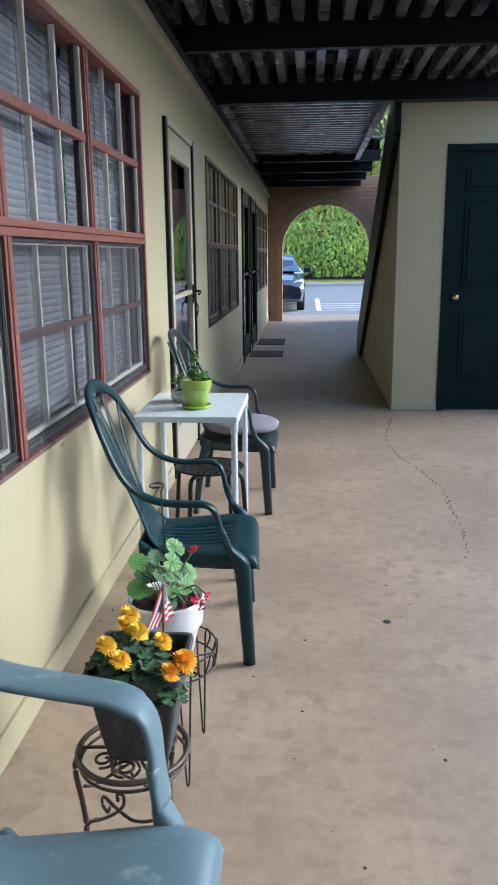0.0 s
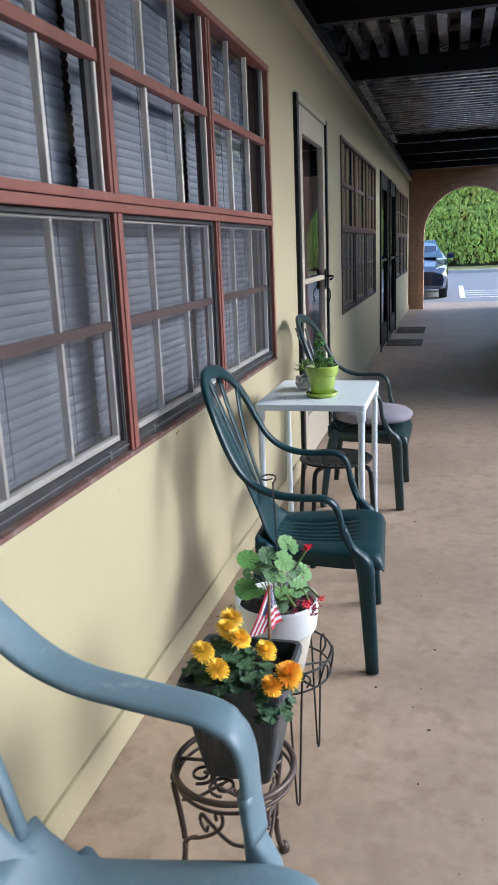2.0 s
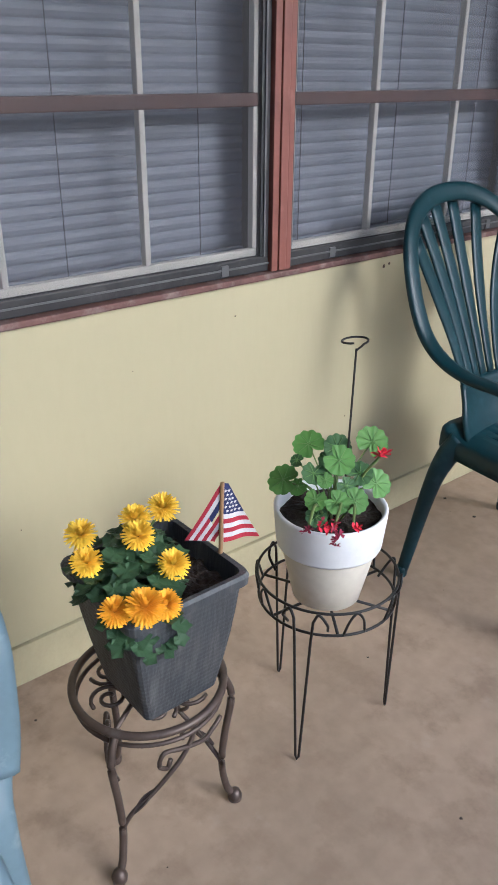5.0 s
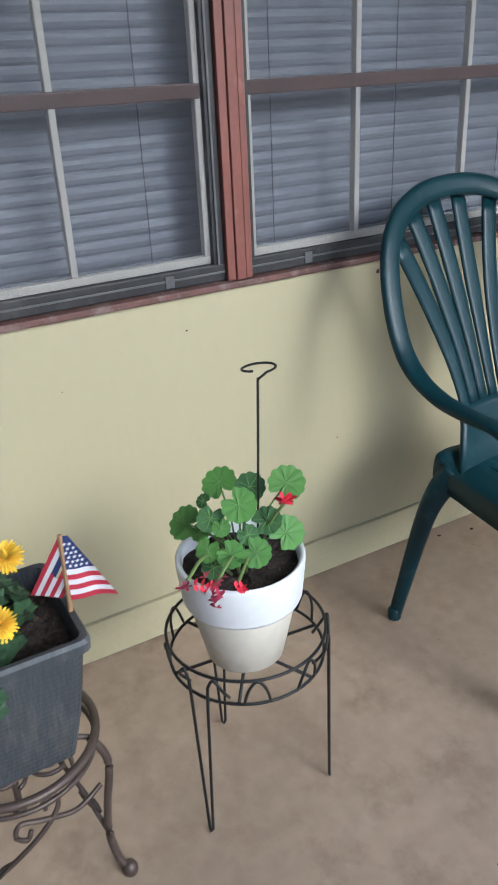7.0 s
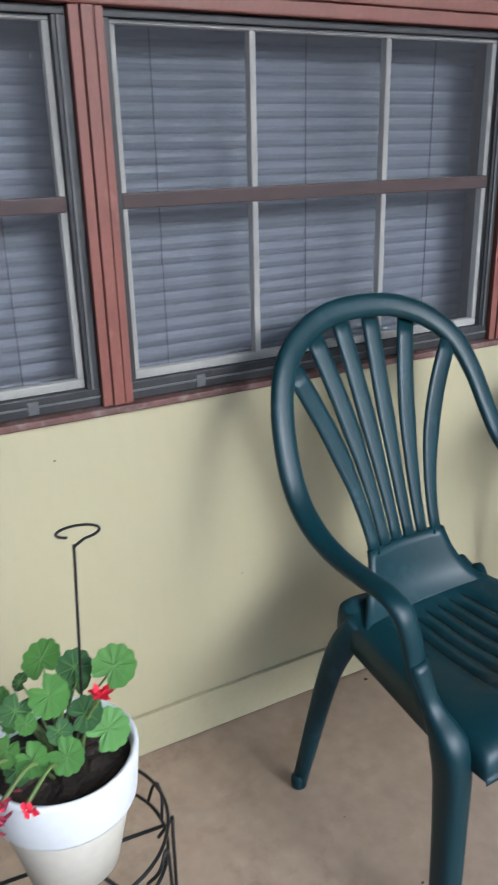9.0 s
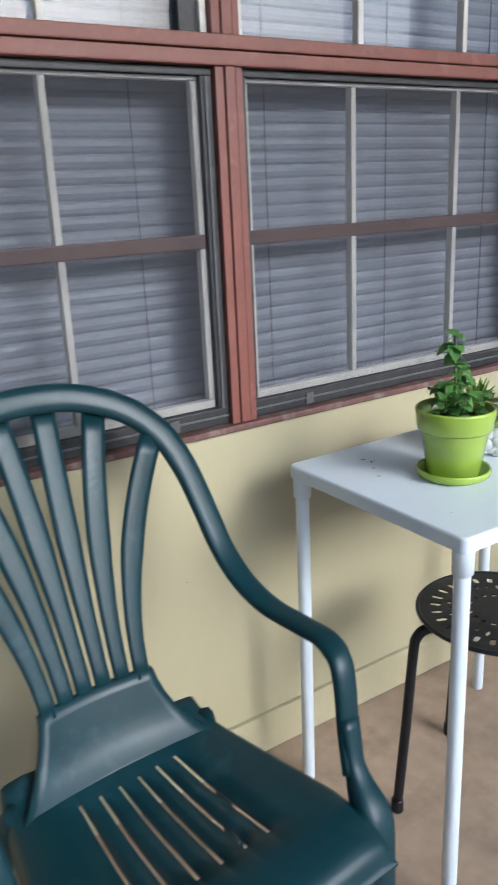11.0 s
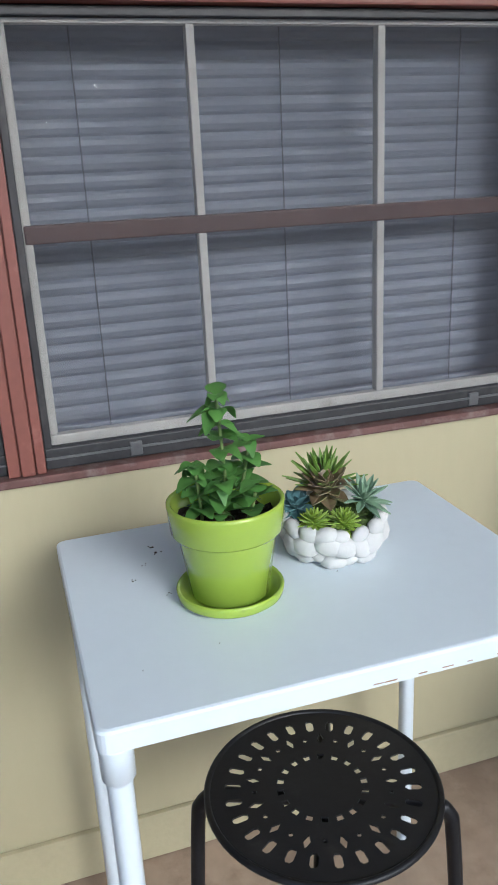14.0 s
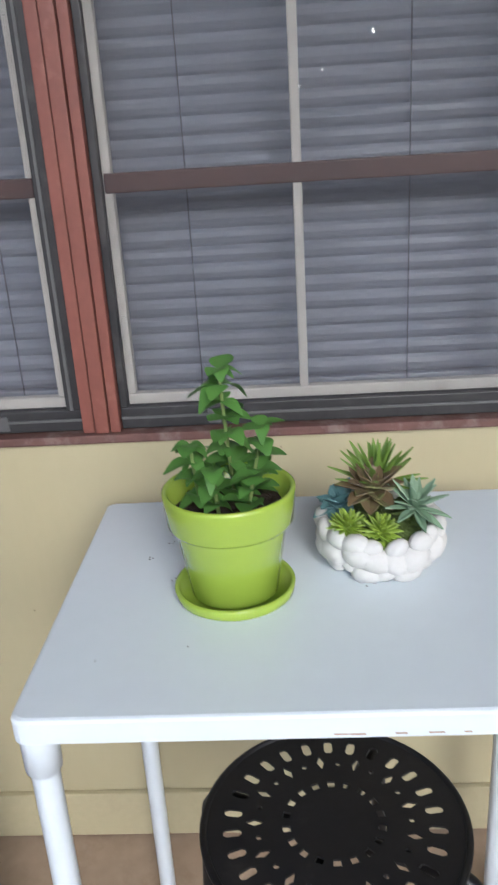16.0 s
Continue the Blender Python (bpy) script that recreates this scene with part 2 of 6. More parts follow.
def loft(bm, rows, close=False):
    """A sheet through rows of points."""
    vs = [[bm.verts.new(p) for p in r] for r in rows]
    for a, b in zip(vs, vs[1:]):
        for j in range(len(a) - 1):
            bm.faces.new((a[j], a[j + 1], b[j + 1], b[j]))
    return vs


def thicken(bm, t):
    """Give the sheets in bm the thickness t, along their normals."""
    bmesh.ops.recalc_face_normals(bm, faces=bm.faces)
    bm.normal_update()
    bmesh.ops.solidify(bm, geom=list(bm.faces), thickness=t)
    return bm


# ---- structure ----
WX = -0.885
END_Y = 17.34
START_Y = -4.0
EDGE = 2.45
DECK_EDGE = 1.75
WIN = [(1.432, 0.961), (6.95, 0.985), (13.62, 1.02)]
WZ0, WZ1 = 0.805, 2.215
DOORS = [(4.98, 6.12, 2.215), (10.52, 11.72, 2.25), (12.05, 13.25, 2.25)]
holes = [(y, y + 3 * p, WZ0, WZ1) for y, p in WIN] + [(a, b, -0.02, h) for a, b, h in DOORS]


def wall_along_y(bm, x0, x1, y0, y1, z0, z1, openings):
    y = y0
    for a, b, lo, hi in sorted(openings):
        box(bm, x0, x1, y, a, z0, z1)
        if lo > z0:
            box(bm, x0, x1, a, b, z0, lo)
        if hi < z1:
            box(bm, x0, x1, a, b, hi, z1)
        y = b
    box(bm, x0, x1, y, y1, z0, z1)
    return bm


structure("wall_west", wall_along_y(bmesh.new(), WX - 0.2, WX, START_Y, END_Y + 0.3, -0.02, 2.66, holes), M_WALL, "pale olive-yellow painted plywood siding wall")
bm = bmesh.new()
ys = START_Y
for a, b, *_ in sorted(h for h in holes if h[2] < 0):
    box(bm, WX, WX + 0.012, ys, a - 0.03, 0.004, 0.105, 0.003)
    ys = b + 0.03
box(bm, WX, WX + 0.012, ys, END_Y, 0.004, 0.105, 0.003)
structure("baseboard", bm, M_BASE, "pale olive-yellow skirting board with a dark joint")
bm = bmesh.new()
box(bm, WX, WX + 0.05, START_Y, END_Y, 2.585, 2.635, 0.004)
structure("trim", bm, M_WALL, "painted ledger strip along the wall's top")
# rooms behind the windows
bm = bmesh.new()
box(bm, -4.2, -4.0, START_Y, END_Y, -0.02, 2.66)
box(bm, -4.0, WX - 0.2, START_Y, END_Y, -0.2, -0.03)
box(bm, -4.0, WX - 0.2, START_Y, END_Y, 2.66, 2.8)
box(bm, -4.0, WX - 0.2, START_Y - 0.2, START_Y, -0.02, 2.66)
for y in (4.6, 6.5, 10.3, 13.4):
    box(bm, -4.0, WX - 0.2, y, y + 0.1, -0.02, 2.66)
structure("wall_room_back", bm, M_ROOMDARK, "dim plain walls of the rooms behind the windows")

bm = bmesh.new()
box(bm, WX - 0.2, EDGE, START_Y, 19.2, -0.25, 0.0)
structure("floor", bm, M_FLOOR, "tan worn painted concrete walkway slab")

# ceiling: ribbed steel deck on beams
def ribs(bm, x0, x1, y0, y1, z, along, depth=0.09):
    pitch, low = 0.152, 0.062
    a0, a1 = (x0, x1) if along == "y" else (y0, y1)
    a, prof = a0, []
    while a < a1 - 0.02:
        for d, h in ((0, 0), (low, 0), (low + 0.014, depth), (0.138, depth)):
            if a + d <= a1:
                prof.append((a + d, z + h))
        a += pitch
    prof.append((a1, prof[-1][1]))
    up = [(p, q + 0.004) for p, q in prof[::-1]]
    loop = prof + up
    lo, hi = (y0, y1) if along == "y" else (x0, x1)
    mk = (lambda p, q, e: (p, e, q)) if along == "y" else (lambda p, q, e: (e, p, q))
    A = [bm.verts.new(mk(p, q, lo)) for p, q in prof]
    B = [bm.verts.new(mk(p, q, hi)) for p, q in prof]
    for i in range(len(prof) - 1):
        bm.faces.new((A[i], A[i + 1], B[i + 1], B[i]))
    box(bm, x0, x1, y0, y1, z + depth + 0.006, z + 0.16)


BEAMS = [-1.6, 0.15, 1.9, 3.65, 5.4, 7.15, 11.5, 12.95, 14.3, 15.6]
bm = bmesh.new()
for a, b in zip([START_Y] + BEAMS[:5], BEAMS[:6]):
    ribs(bm, WX, DECK_EDGE, a, b, 2.80, "y", 0.14)
ribs(bm, WX, 0.66, 7.15, 11.5, 2.74, "x", 0.10)
for a, b in zip(BEAMS[6:], BEAMS[7:] + [END_Y]):
    ribs(bm, WX, 0.98, a, b, 2.80, "y", 0.14)
structure("ceiling", bm, M_DECK, "dark ribbed steel deck over the walkway")


def channel(bm, y, x0, x1):
    box(bm, x0, x1, y, y + 0.008, 2.66, 2.972 if y < 8 else 2.80)
    box(bm, x0, x1, y, y + 0.06, 2.652, 2.66)
    box(bm, x0, x1, y, y + 0.06, 2.79, 2.798)


for y in BEAMS:
    bm = bmesh.new()
    channel(bm, y, WX + 0.01, DECK_EDGE if y < 7 else EDGE if y < 8 else 0.95)
    structure("beam", bm, M_BLACK, "black steel channel beam under the deck")
bm = bmesh.new()
box(bm, WX + 0.002, WX + 0.012, START_Y, END_Y, 2.64, 2.80)
box(bm, WX + 0.012, WX + 0.085, START_Y, END_Y, 2.64, 2.648)
structure("ledger_angle", bm, M_BLACK, "black steel angle along the wall")
for x in (WX + 0.09, 0.59):
    bm = bmesh.new()
    box(bm, x, x + 0.07, 7.22, 11.48, 2.66, 2.668)
    box(bm, x + (0.0 if x < 0 else 0.062), x + (0.008 if x < 0 else 0.07), 7.22, 11.48, 2.668, 2.74)
    structure("deck_angle", bm, M_DECK, "worn steel angle framing the deck panel")

# the store room under the stairs, with its stair side
GY = 7.34
GD0, GD1 = 1.22, 2.13
bm = bmesh.new()
box(bm, 0.755, GD0 - 0.06, GY, GY + 0.12, 0, 2.93)
box(bm, GD1 + 0.06, EDGE, GY, GY + 0.12, 0, 2.93)
box(bm, GD0 - 0.06, GD1 + 0.06, GY, GY + 0.12, 2.32, 2.93)
structure("wall_store", bm, M_WALL_TAN, "tan painted plywood wall of the store room")
bm = bmesh.new()
box(bm, 0.752, GD0 - 0.06, GY - 0.012, GY, 0.003, 0.06, 0.002)
structure("baseboard", bm, M_BASE, "pale skirting strip under the tan wall")
SLOPE = 2.66 / (12.2 - GY)
bm = bmesh.new()
vs = [bm.verts.new(p) for x in (0.757, 0.84) for p in ((x, GY + 0.12, 0), (x, 11.7, 0), (x, GY + 0.12, 2.60))]
for f in ((0, 1, 2), (3, 5, 4), (0, 3, 4, 1), (1, 4, 5, 2), (2, 5, 3, 0)):
    bm.faces.new([vs[i] for i in f])
structure("wall_stair_side", bm, M_WALL_TAN, "grey-tan plywood panel closing the stair's side")
st = thing("staircase", "black steel staircase rising over the store room", "staircase")
tagged(st, kind="structure")
for x in (0.72, 2.1):
    bm = bmesh.new()
    vs = [bm.verts.new((xx, y, z)) for xx in (x - 0.02, x + 0.03) for y, z in ((11.80, 0.0), (11.30, 0.0), (GY - 0.08, 2.42), (GY - 0.08, 3.05), (11.40, 0.55), (11.80, 0.30))]
    bm.faces.new(vs[:6])
    bm.faces.new(vs[6:][::-1])
    for i in range(6):
        bm.faces.new((vs[i], vs[i + 6], vs[(i + 1) % 6 + 6], vs[(i + 1) % 6]))
    part("stringer", bm, M_BLACK, st)
step = boxed(0.75, 2.1, 0, 0.28, -0.04, 0.0)
step_me = mesh_of("tread", step, M_CONC)
for i in range(14):
    o = new("tread", step_me)
    o.parent, o.location = st, (0, 11.30 - i * 0.285, 0.19 * (i + 1) - 0.02)

# black filler behind the beam, added to stop light leaking through the flutes
bm = bmesh.new()
box(bm, 0.68, EDGE, 7.213, GY - 0.004, 2.656, 2.98)
structure("light_gap_filler", bm, M_BLACK, "added black filler blocking light over the store room wall")
# store room door
gd = thing("door_green", "dark green panelled door in a dark frame, shut", "door", kind="structure")
bm = bmesh.new()
box(bm, GD0 - 0.06, GD0, GY - 0.012, GY + 0.11, 0.002, 2.32, 0.004)
box(bm, GD1, GD1 + 0.06, GY - 0.012, GY + 0.11, 0.002, 2.32, 0.004)
box(bm, GD0, GD1, GY - 0.012, GY + 0.11, 2.265, 2.32, 0.004)
part("door_frame", bm, M_GREENDOOR, gd)
bm = bmesh.new()
box(bm, GD0 + 0.004, GD1 - 0.004, GY + 0.022, GY + 0.06, 0.012, 2.262)
part("door_leaf", bm, M_GREENDOOR, gd)
for c in range(2):
    x0 = GD0 + 0.115 + c * 0.37
    for z0, z1 in ((0.29, 0.90), (1.12, 1.845), (1.935, 2.125)):
        bm = bmesh.new()
        box(bm, x0, x0 + 0.31, GY + 0.012, GY + 0.022, z0, z1, 0.008)
        box(bm, x0 + 0.035, x0 + 0.275, GY + 0.004, GY + 0.013, z0 + 0.035, z1 - 0.035, 0.007)
        part("panel", bm, M_GREENDOOR, gd)
bm = bmesh.new()
lathe(bm, [(0.03, 0), (0.03, 0.006), (0.012, 0.01), (0.012, 0.03), (0.027, 0.038), (0.03, 0.052), (0.02, 0.064)], 20)
bmesh.ops.transform(bm, matrix=pose(GD0 + 0.065, GY + 0.022, 1.03, 90), verts=bm.verts)
part("door_knob", bm, M_BRASS, gd, "round brass knob", True)

# end wall with the arch
AX, AR, AZ = 0.346, 0.925, 1.505
bm = bmesh.new()
N = 28
arc = [(AX - AR, 0.0), (AX - AR, AZ)] + [(AX - AR * math.cos(math.pi * i / N), AZ + AR * math.sin(math.pi * i / N)) for i in range(1, N)] + [(AX + AR, AZ), (AX + AR, 0.0)]
outer = []
for x, z in arc:
    outer.append((x, z))
TOPZ = 2.98
def strip(y):
    lo = [bm.verts.new((x, y, z)) for x, z in arc]
    hi = [bm.verts.new((max(WX, min(3.3, (WX if i == 0 or (i == 1) else (3.3 if i >= len(arc) - 2 else x)))), y, (0.0 if i in (0, len(arc) - 1) else (AZ if i in (1, len(arc) - 2) else TOPZ)))) for i, (x, z) in enumerate(arc)]
    tl, tr = bm.verts.new((WX, y, TOPZ)), bm.verts.new((3.3, y, TOPZ))
    for i in range(len(arc) - 1):
        bm.faces.new((lo[i], lo[i + 1], hi[i + 1], hi[i]))
    bm.faces.new((hi[1], hi[2], tl))
    bm.faces.new((hi[-2], tr, hi[-3]))
    return lo
f = strip(END_Y)
g = strip(END_Y + 0.28)
for i in range(len(arc) - 1):
    bm.faces.new((f[i], f[i + 1], g[i + 1], g[i]))
wall_end = structure("wall_end", bm, M_MORTAR, "brown brick end wall with a round arch")

# outside: one sheet of ground, parking lot, hedge bank
bm = bmesh.new()
box(bm, -400, 400, -400, 400, -0.40, -0.26)
structure("ground", bm, M_CONC, "pale ground round the building")
bm = bmesh.new()
box(bm, -60, 60, 19.2, 36.9, -0.26, -0.03)
structure("road", bm, M_ASPHALT, "grey asphalt parking lot")
bm = bmesh.new()
box(bm, -60, 60, 36.9, 37.2, -0.26, 0.10, 0.02)
structure("kerb", bm, M_CONC, "pale concrete kerb of the parking lot")
bm = bmesh.new()
box(bm, -60, 60, 37.2, 60, -0.26, 0.08)
structure("verge", bm, M_GRASS, "dry yellow-green grass verge")
for x0, y0, x1, y1 in ((0.2, 20.9, 0.34, 26.5), (2.9, 20.9, 3.02, 26.5)):
    bm = bmesh.new()
    box(bm, x0, x1, y0, y1, -0.03, -0.024)
    structure("road_marking", bm, M_ROADPAINT, "white painted parking bay line")
bm = bmesh.new()
for i in range(4):
    box(bm, 0.35, 2.9, 21.0 + i * 0.9, 21.12 + i * 0.9, -0.03, -0.025)
structure("road_marking", bm, M_ROADPAINT, "white painted hatching in a parking bay")
# courtyard side, beyond the walkway's open edge
bm = bmesh.new()
box(bm, EDGE, 9, START_Y - 8, 17, -0.26, -0.12)
structure("pavement", bm, M_CONC, "pale courtyard paving")
# added wall, out of view; its height limits the low light coming in
bm = bmesh.new()
box(bm, 9, 9.3, START_Y - 8, 17, -0.26, 3.4)
structure("wall_courtyard_added", bm, M_PLASTER, "unseen plain wall added across the courtyard to limit low light")
bm = bmesh.new()
box(bm, WX, EDGE, START_Y - 0.3, START_Y, 0, 2.8)
structure("wall_start", bm, M_WALL, "plain painted wall closing the walkway")
# unseen wall, added to block near side light so it enters from ahead
bm = bmesh.new()
box(bm, EDGE, EDGE + 0.2, START_Y, 0.2, -0.02, 2.8)
structure("wall_side_blocker", bm, M_WALL, "unseen plain wall added to block light from the walkway's near side")
bm = bmesh.new()
box(bm, EDGE, EDGE + 0.2, GY, END_Y + 0.28, -0.2, 2.95)
structure("wall_east", bm, M_WALL_TAN, "plain wall beside the staircase")

# ---- more materials ----
M_CHAIR = surface("dark_green_plastic", (0.006, 0.029, 0.037), 0.40, 0.18, 5, 0.08, 60, stain=(0.03, 0.07, 0.085), stain_scale=9, stain_low=0.58, stain_high=0.80, bump_dist=0.003, spec=0.34)
M_CHAIR_OLD = surface("faded_grey_green_plastic", (0.115, 0.170, 0.205), 0.45, 0.14, 4, 0.12, 70, stain=(0.22, 0.28, 0.30), stain_scale=16, stain_low=0.60, stain_high=0.75, stretch=(1, 1, 1), bump_dist=0.002)
M_CHAIR_FAR = surface("blackish_green_plastic", (0.012, 0.028, 0.028), 0.35, 0.2, 5, 0.05, 60)
M_CUSHION = surface("mauve_grey_cloth", (0.22, 0.20, 0.235), 0.95, 0.12, 8, 0.4, 160)
M_TABLE = surface("white_enamel", (0.66, 0.72, 0.76), 0.35, 0.03, 3, 0.02, 40, stain=(0.60, 0.655, 0.69), stain_scale=7, stain_low=0.62, stain_high=0.85)
M_STOOL = surface("black_enamel", (0.010, 0.010, 0.011), 0.42, 0.25, 6, 0.1, 60, stain=(0.03, 0.028, 0.026), stain_scale=12, stain_low=0.6, stain_high=0.8, spec=0.3)
M_GLAZE = surface("lime_green_glaze", (0.32, 0.44, 0.05), 0.22, 0.06, 5, 0.03, 40, coat=0.3)
M_WHITEPOT = surface("white_painted_terracotta", (0.74, 0.75, 0.76), 0.5, 0.06, 6, 0.15, 60)
M_CREAMPOT = surface("cream_painted_terracotta", (0.62, 0.58, 0.49), 0.6, 0.1, 6, 0.15, 60, stain=(0.45, 0.36, 0.26), stain_scale=5, stain_low=0.58, stain_high=0.85)
M_PLANTER = surface("charcoal_ribbed_plastic", (0.045, 0.05, 0.056), 0.5, 0.25, 6, 0.8, 40, stain=(0.12, 0.12, 0.12), stain_scale=9, stain_low=0.5, stain_high=0.8, stretch=(5, 5, 0.8), bump_dist=0.004)
M_SOIL = surface("potting_soil", (0.028, 0.018, 0.012), 0.95, 0.5, 40, 1.0, 150, bump_dist=0.02)
M_BRONZE = surface("bronze_painted_iron", (0.085, 0.062, 0.05), 0.45, 0.25, 10, 0.25, 70, metal=0.4, stain=(0.17, 0.15, 0.135), stain_scale=15, stain_low=0.58, stain_high=0.8, bump_dist=0.003)
M_WIRE = surface("black_wire", (0.02, 0.019, 0.018), 0.45, 0.2, 12, 0.1, 60, metal=0.3, stain=(0.16, 0.10, 0.06), stain_scale=22, stain_low=0.68, stain_high=0.8)
M_STEM = surface("green_stem", (0.14, 0.20, 0.055), 0.6, 0.15, 20, 0.1)
M_STICK = surface("flag_stick_wood", (0.32, 0.19, 0.09), 0.6, 0.15, 30, 0.1)


def leaf_material(name, base, edge, rough=0.56):
    m = surface(name, base, rough, 0.28, 14, 0.25, 60, stain=edge, stain_scale=9, stain_low=0.55, stain_high=0.8, island=True, bump_dist=0.003)
    b = m.node_tree.nodes["Principled BSDF"]
    b.inputs["Subsurface Weight"].default_value = 0.0
    return m


M_GERLEAF = leaf_material("geranium_leaf", (0.10, 0.23, 0.045), (0.17, 0.32, 0.07))
M_GERLEAF_OLD = leaf_material("older_geranium_leaf", (0.055, 0.125, 0.04), (0.085, 0.17, 0.055))
M_GERVEIN = surface("pale_leaf_vein", (0.14, 0.27, 0.07), 0.5, 0.1, 20, 0)
M_MUMLEAF = leaf_material("chrysanthemum_leaf", (0.045, 0.095, 0.04), (0.075, 0.14, 0.06))
M_MINTLEAF = leaf_material("fresh_green_leaf", (0.085, 0.20, 0.035), (0.13, 0.28, 0.04))
M_YELLOW = surface("yellow_petal", (0.92, 0.64, 0.04), 0.6, 0.18, 20, 0.1, island=True)
M_YELLOW2 = surface("orange_petal", (0.90, 0.48, 0.015), 0.6, 0.2, 20, 0.1, island=True)
M_REDPETAL = surface("red_petal", (0.70, 0.02, 0.05), 0.5, 0.25, 30, 0.1, island=True)
M_PINKPETAL = surface("faded_crimson_petal", (0.32, 0.03, 0.07), 0.6, 0.3, 30, 0.1, island=True)
M_SUCC1 = surface("grass_green_succulent", (0.15, 0.25, 0.035), 0.5, 0.2, 20, 0.1, island=True)
M_SUCC2 = surface("russet_green_succulent", (0.14, 0.10, 0.05), 0.5, 0.4, 20, 0.1, stain=(0.16, 0.20, 0.06), stain_scale=25, stain_low=0.5, stain_high=0.65, island=True)
M_SUCC3 = surface("pale_blue_green_succulent", (0.20, 0.30, 0.19), 0.5, 0.2, 20, 0.1, island=True)
M_SUCC4 = surface("blue_grey_succulent", (0.10, 0.20, 0.21), 0.5, 0.2, 20, 0.1, island=True)
M_SUCC5 = surface("lime_succulent", (0.25, 0.36, 0.035), 0.5, 0.2, 20, 0.1, island=True)
M_MOSS = surface("moss", (0.07, 0.10, 0.02), 0.95, 0.4, 40, 1.0, 120)
M_PLASTERPOT = surface("white_plaster_bowl", (0.56, 0.555, 0.53), 0.8, 0.08, 12, 0.4, 50)
M_FLAGRED = surface("flag_red_cloth", (0.36, 0.02, 0.04), 0.85, 0.1, 20, 0.2, 200)
M_FLAGWHITE = surface("flag_white_cloth", (0.60, 0.59, 0.60), 0.85, 0.05, 20, 0.2, 200)
M_FLAGBLUE = surface("flag_blue_cloth", (0.02, 0.03, 0.11), 0.85, 0.1, 20, 0.2, 200)
M_MAT = surface("worn_brown_doormat", (0.055, 0.045, 0.035), 0.95, 0.4, 12, 0.8, 120, stain=(0.16, 0.14, 0.11), stain_scale=7, stain_low=0.5, stain_high=0.7)
M_DEBRIS = surface("dirt_crumb", (0.05, 0.04, 0.03), 0.9, 0.3, 30, 0.3)


M_LATCH = surface("grey_pull_tab", (0.10, 0.10, 0.10), 0.6, 0.2, 20, 0.1)
M_SILL = surface("weathered_sill", (0.12, 0.06, 0.05), 0.7, 0.3, 14, 0.4, 60, stain=(0.22, 0.17, 0.15), stain_scale=16, stain_low=0.5, stain_high=0.7, bump_dist=0.003)


def pane(parent, x, y0, y1, z0, z1):
    """A sheet of glass; its outer face carries the reflection."""
    bm = box(bmesh.new(), x - 0.003, x, y0, y1, z0, z1)
    ob = part("pane", bm, M_CLEAR, parent)
    ob.data.materials.append(M_GLASS)
    for f in ob.data.polygons:
        if f.normal.x > 0.5:
            f.material_index = 1
    ob.visible_shadow = False
    return ob


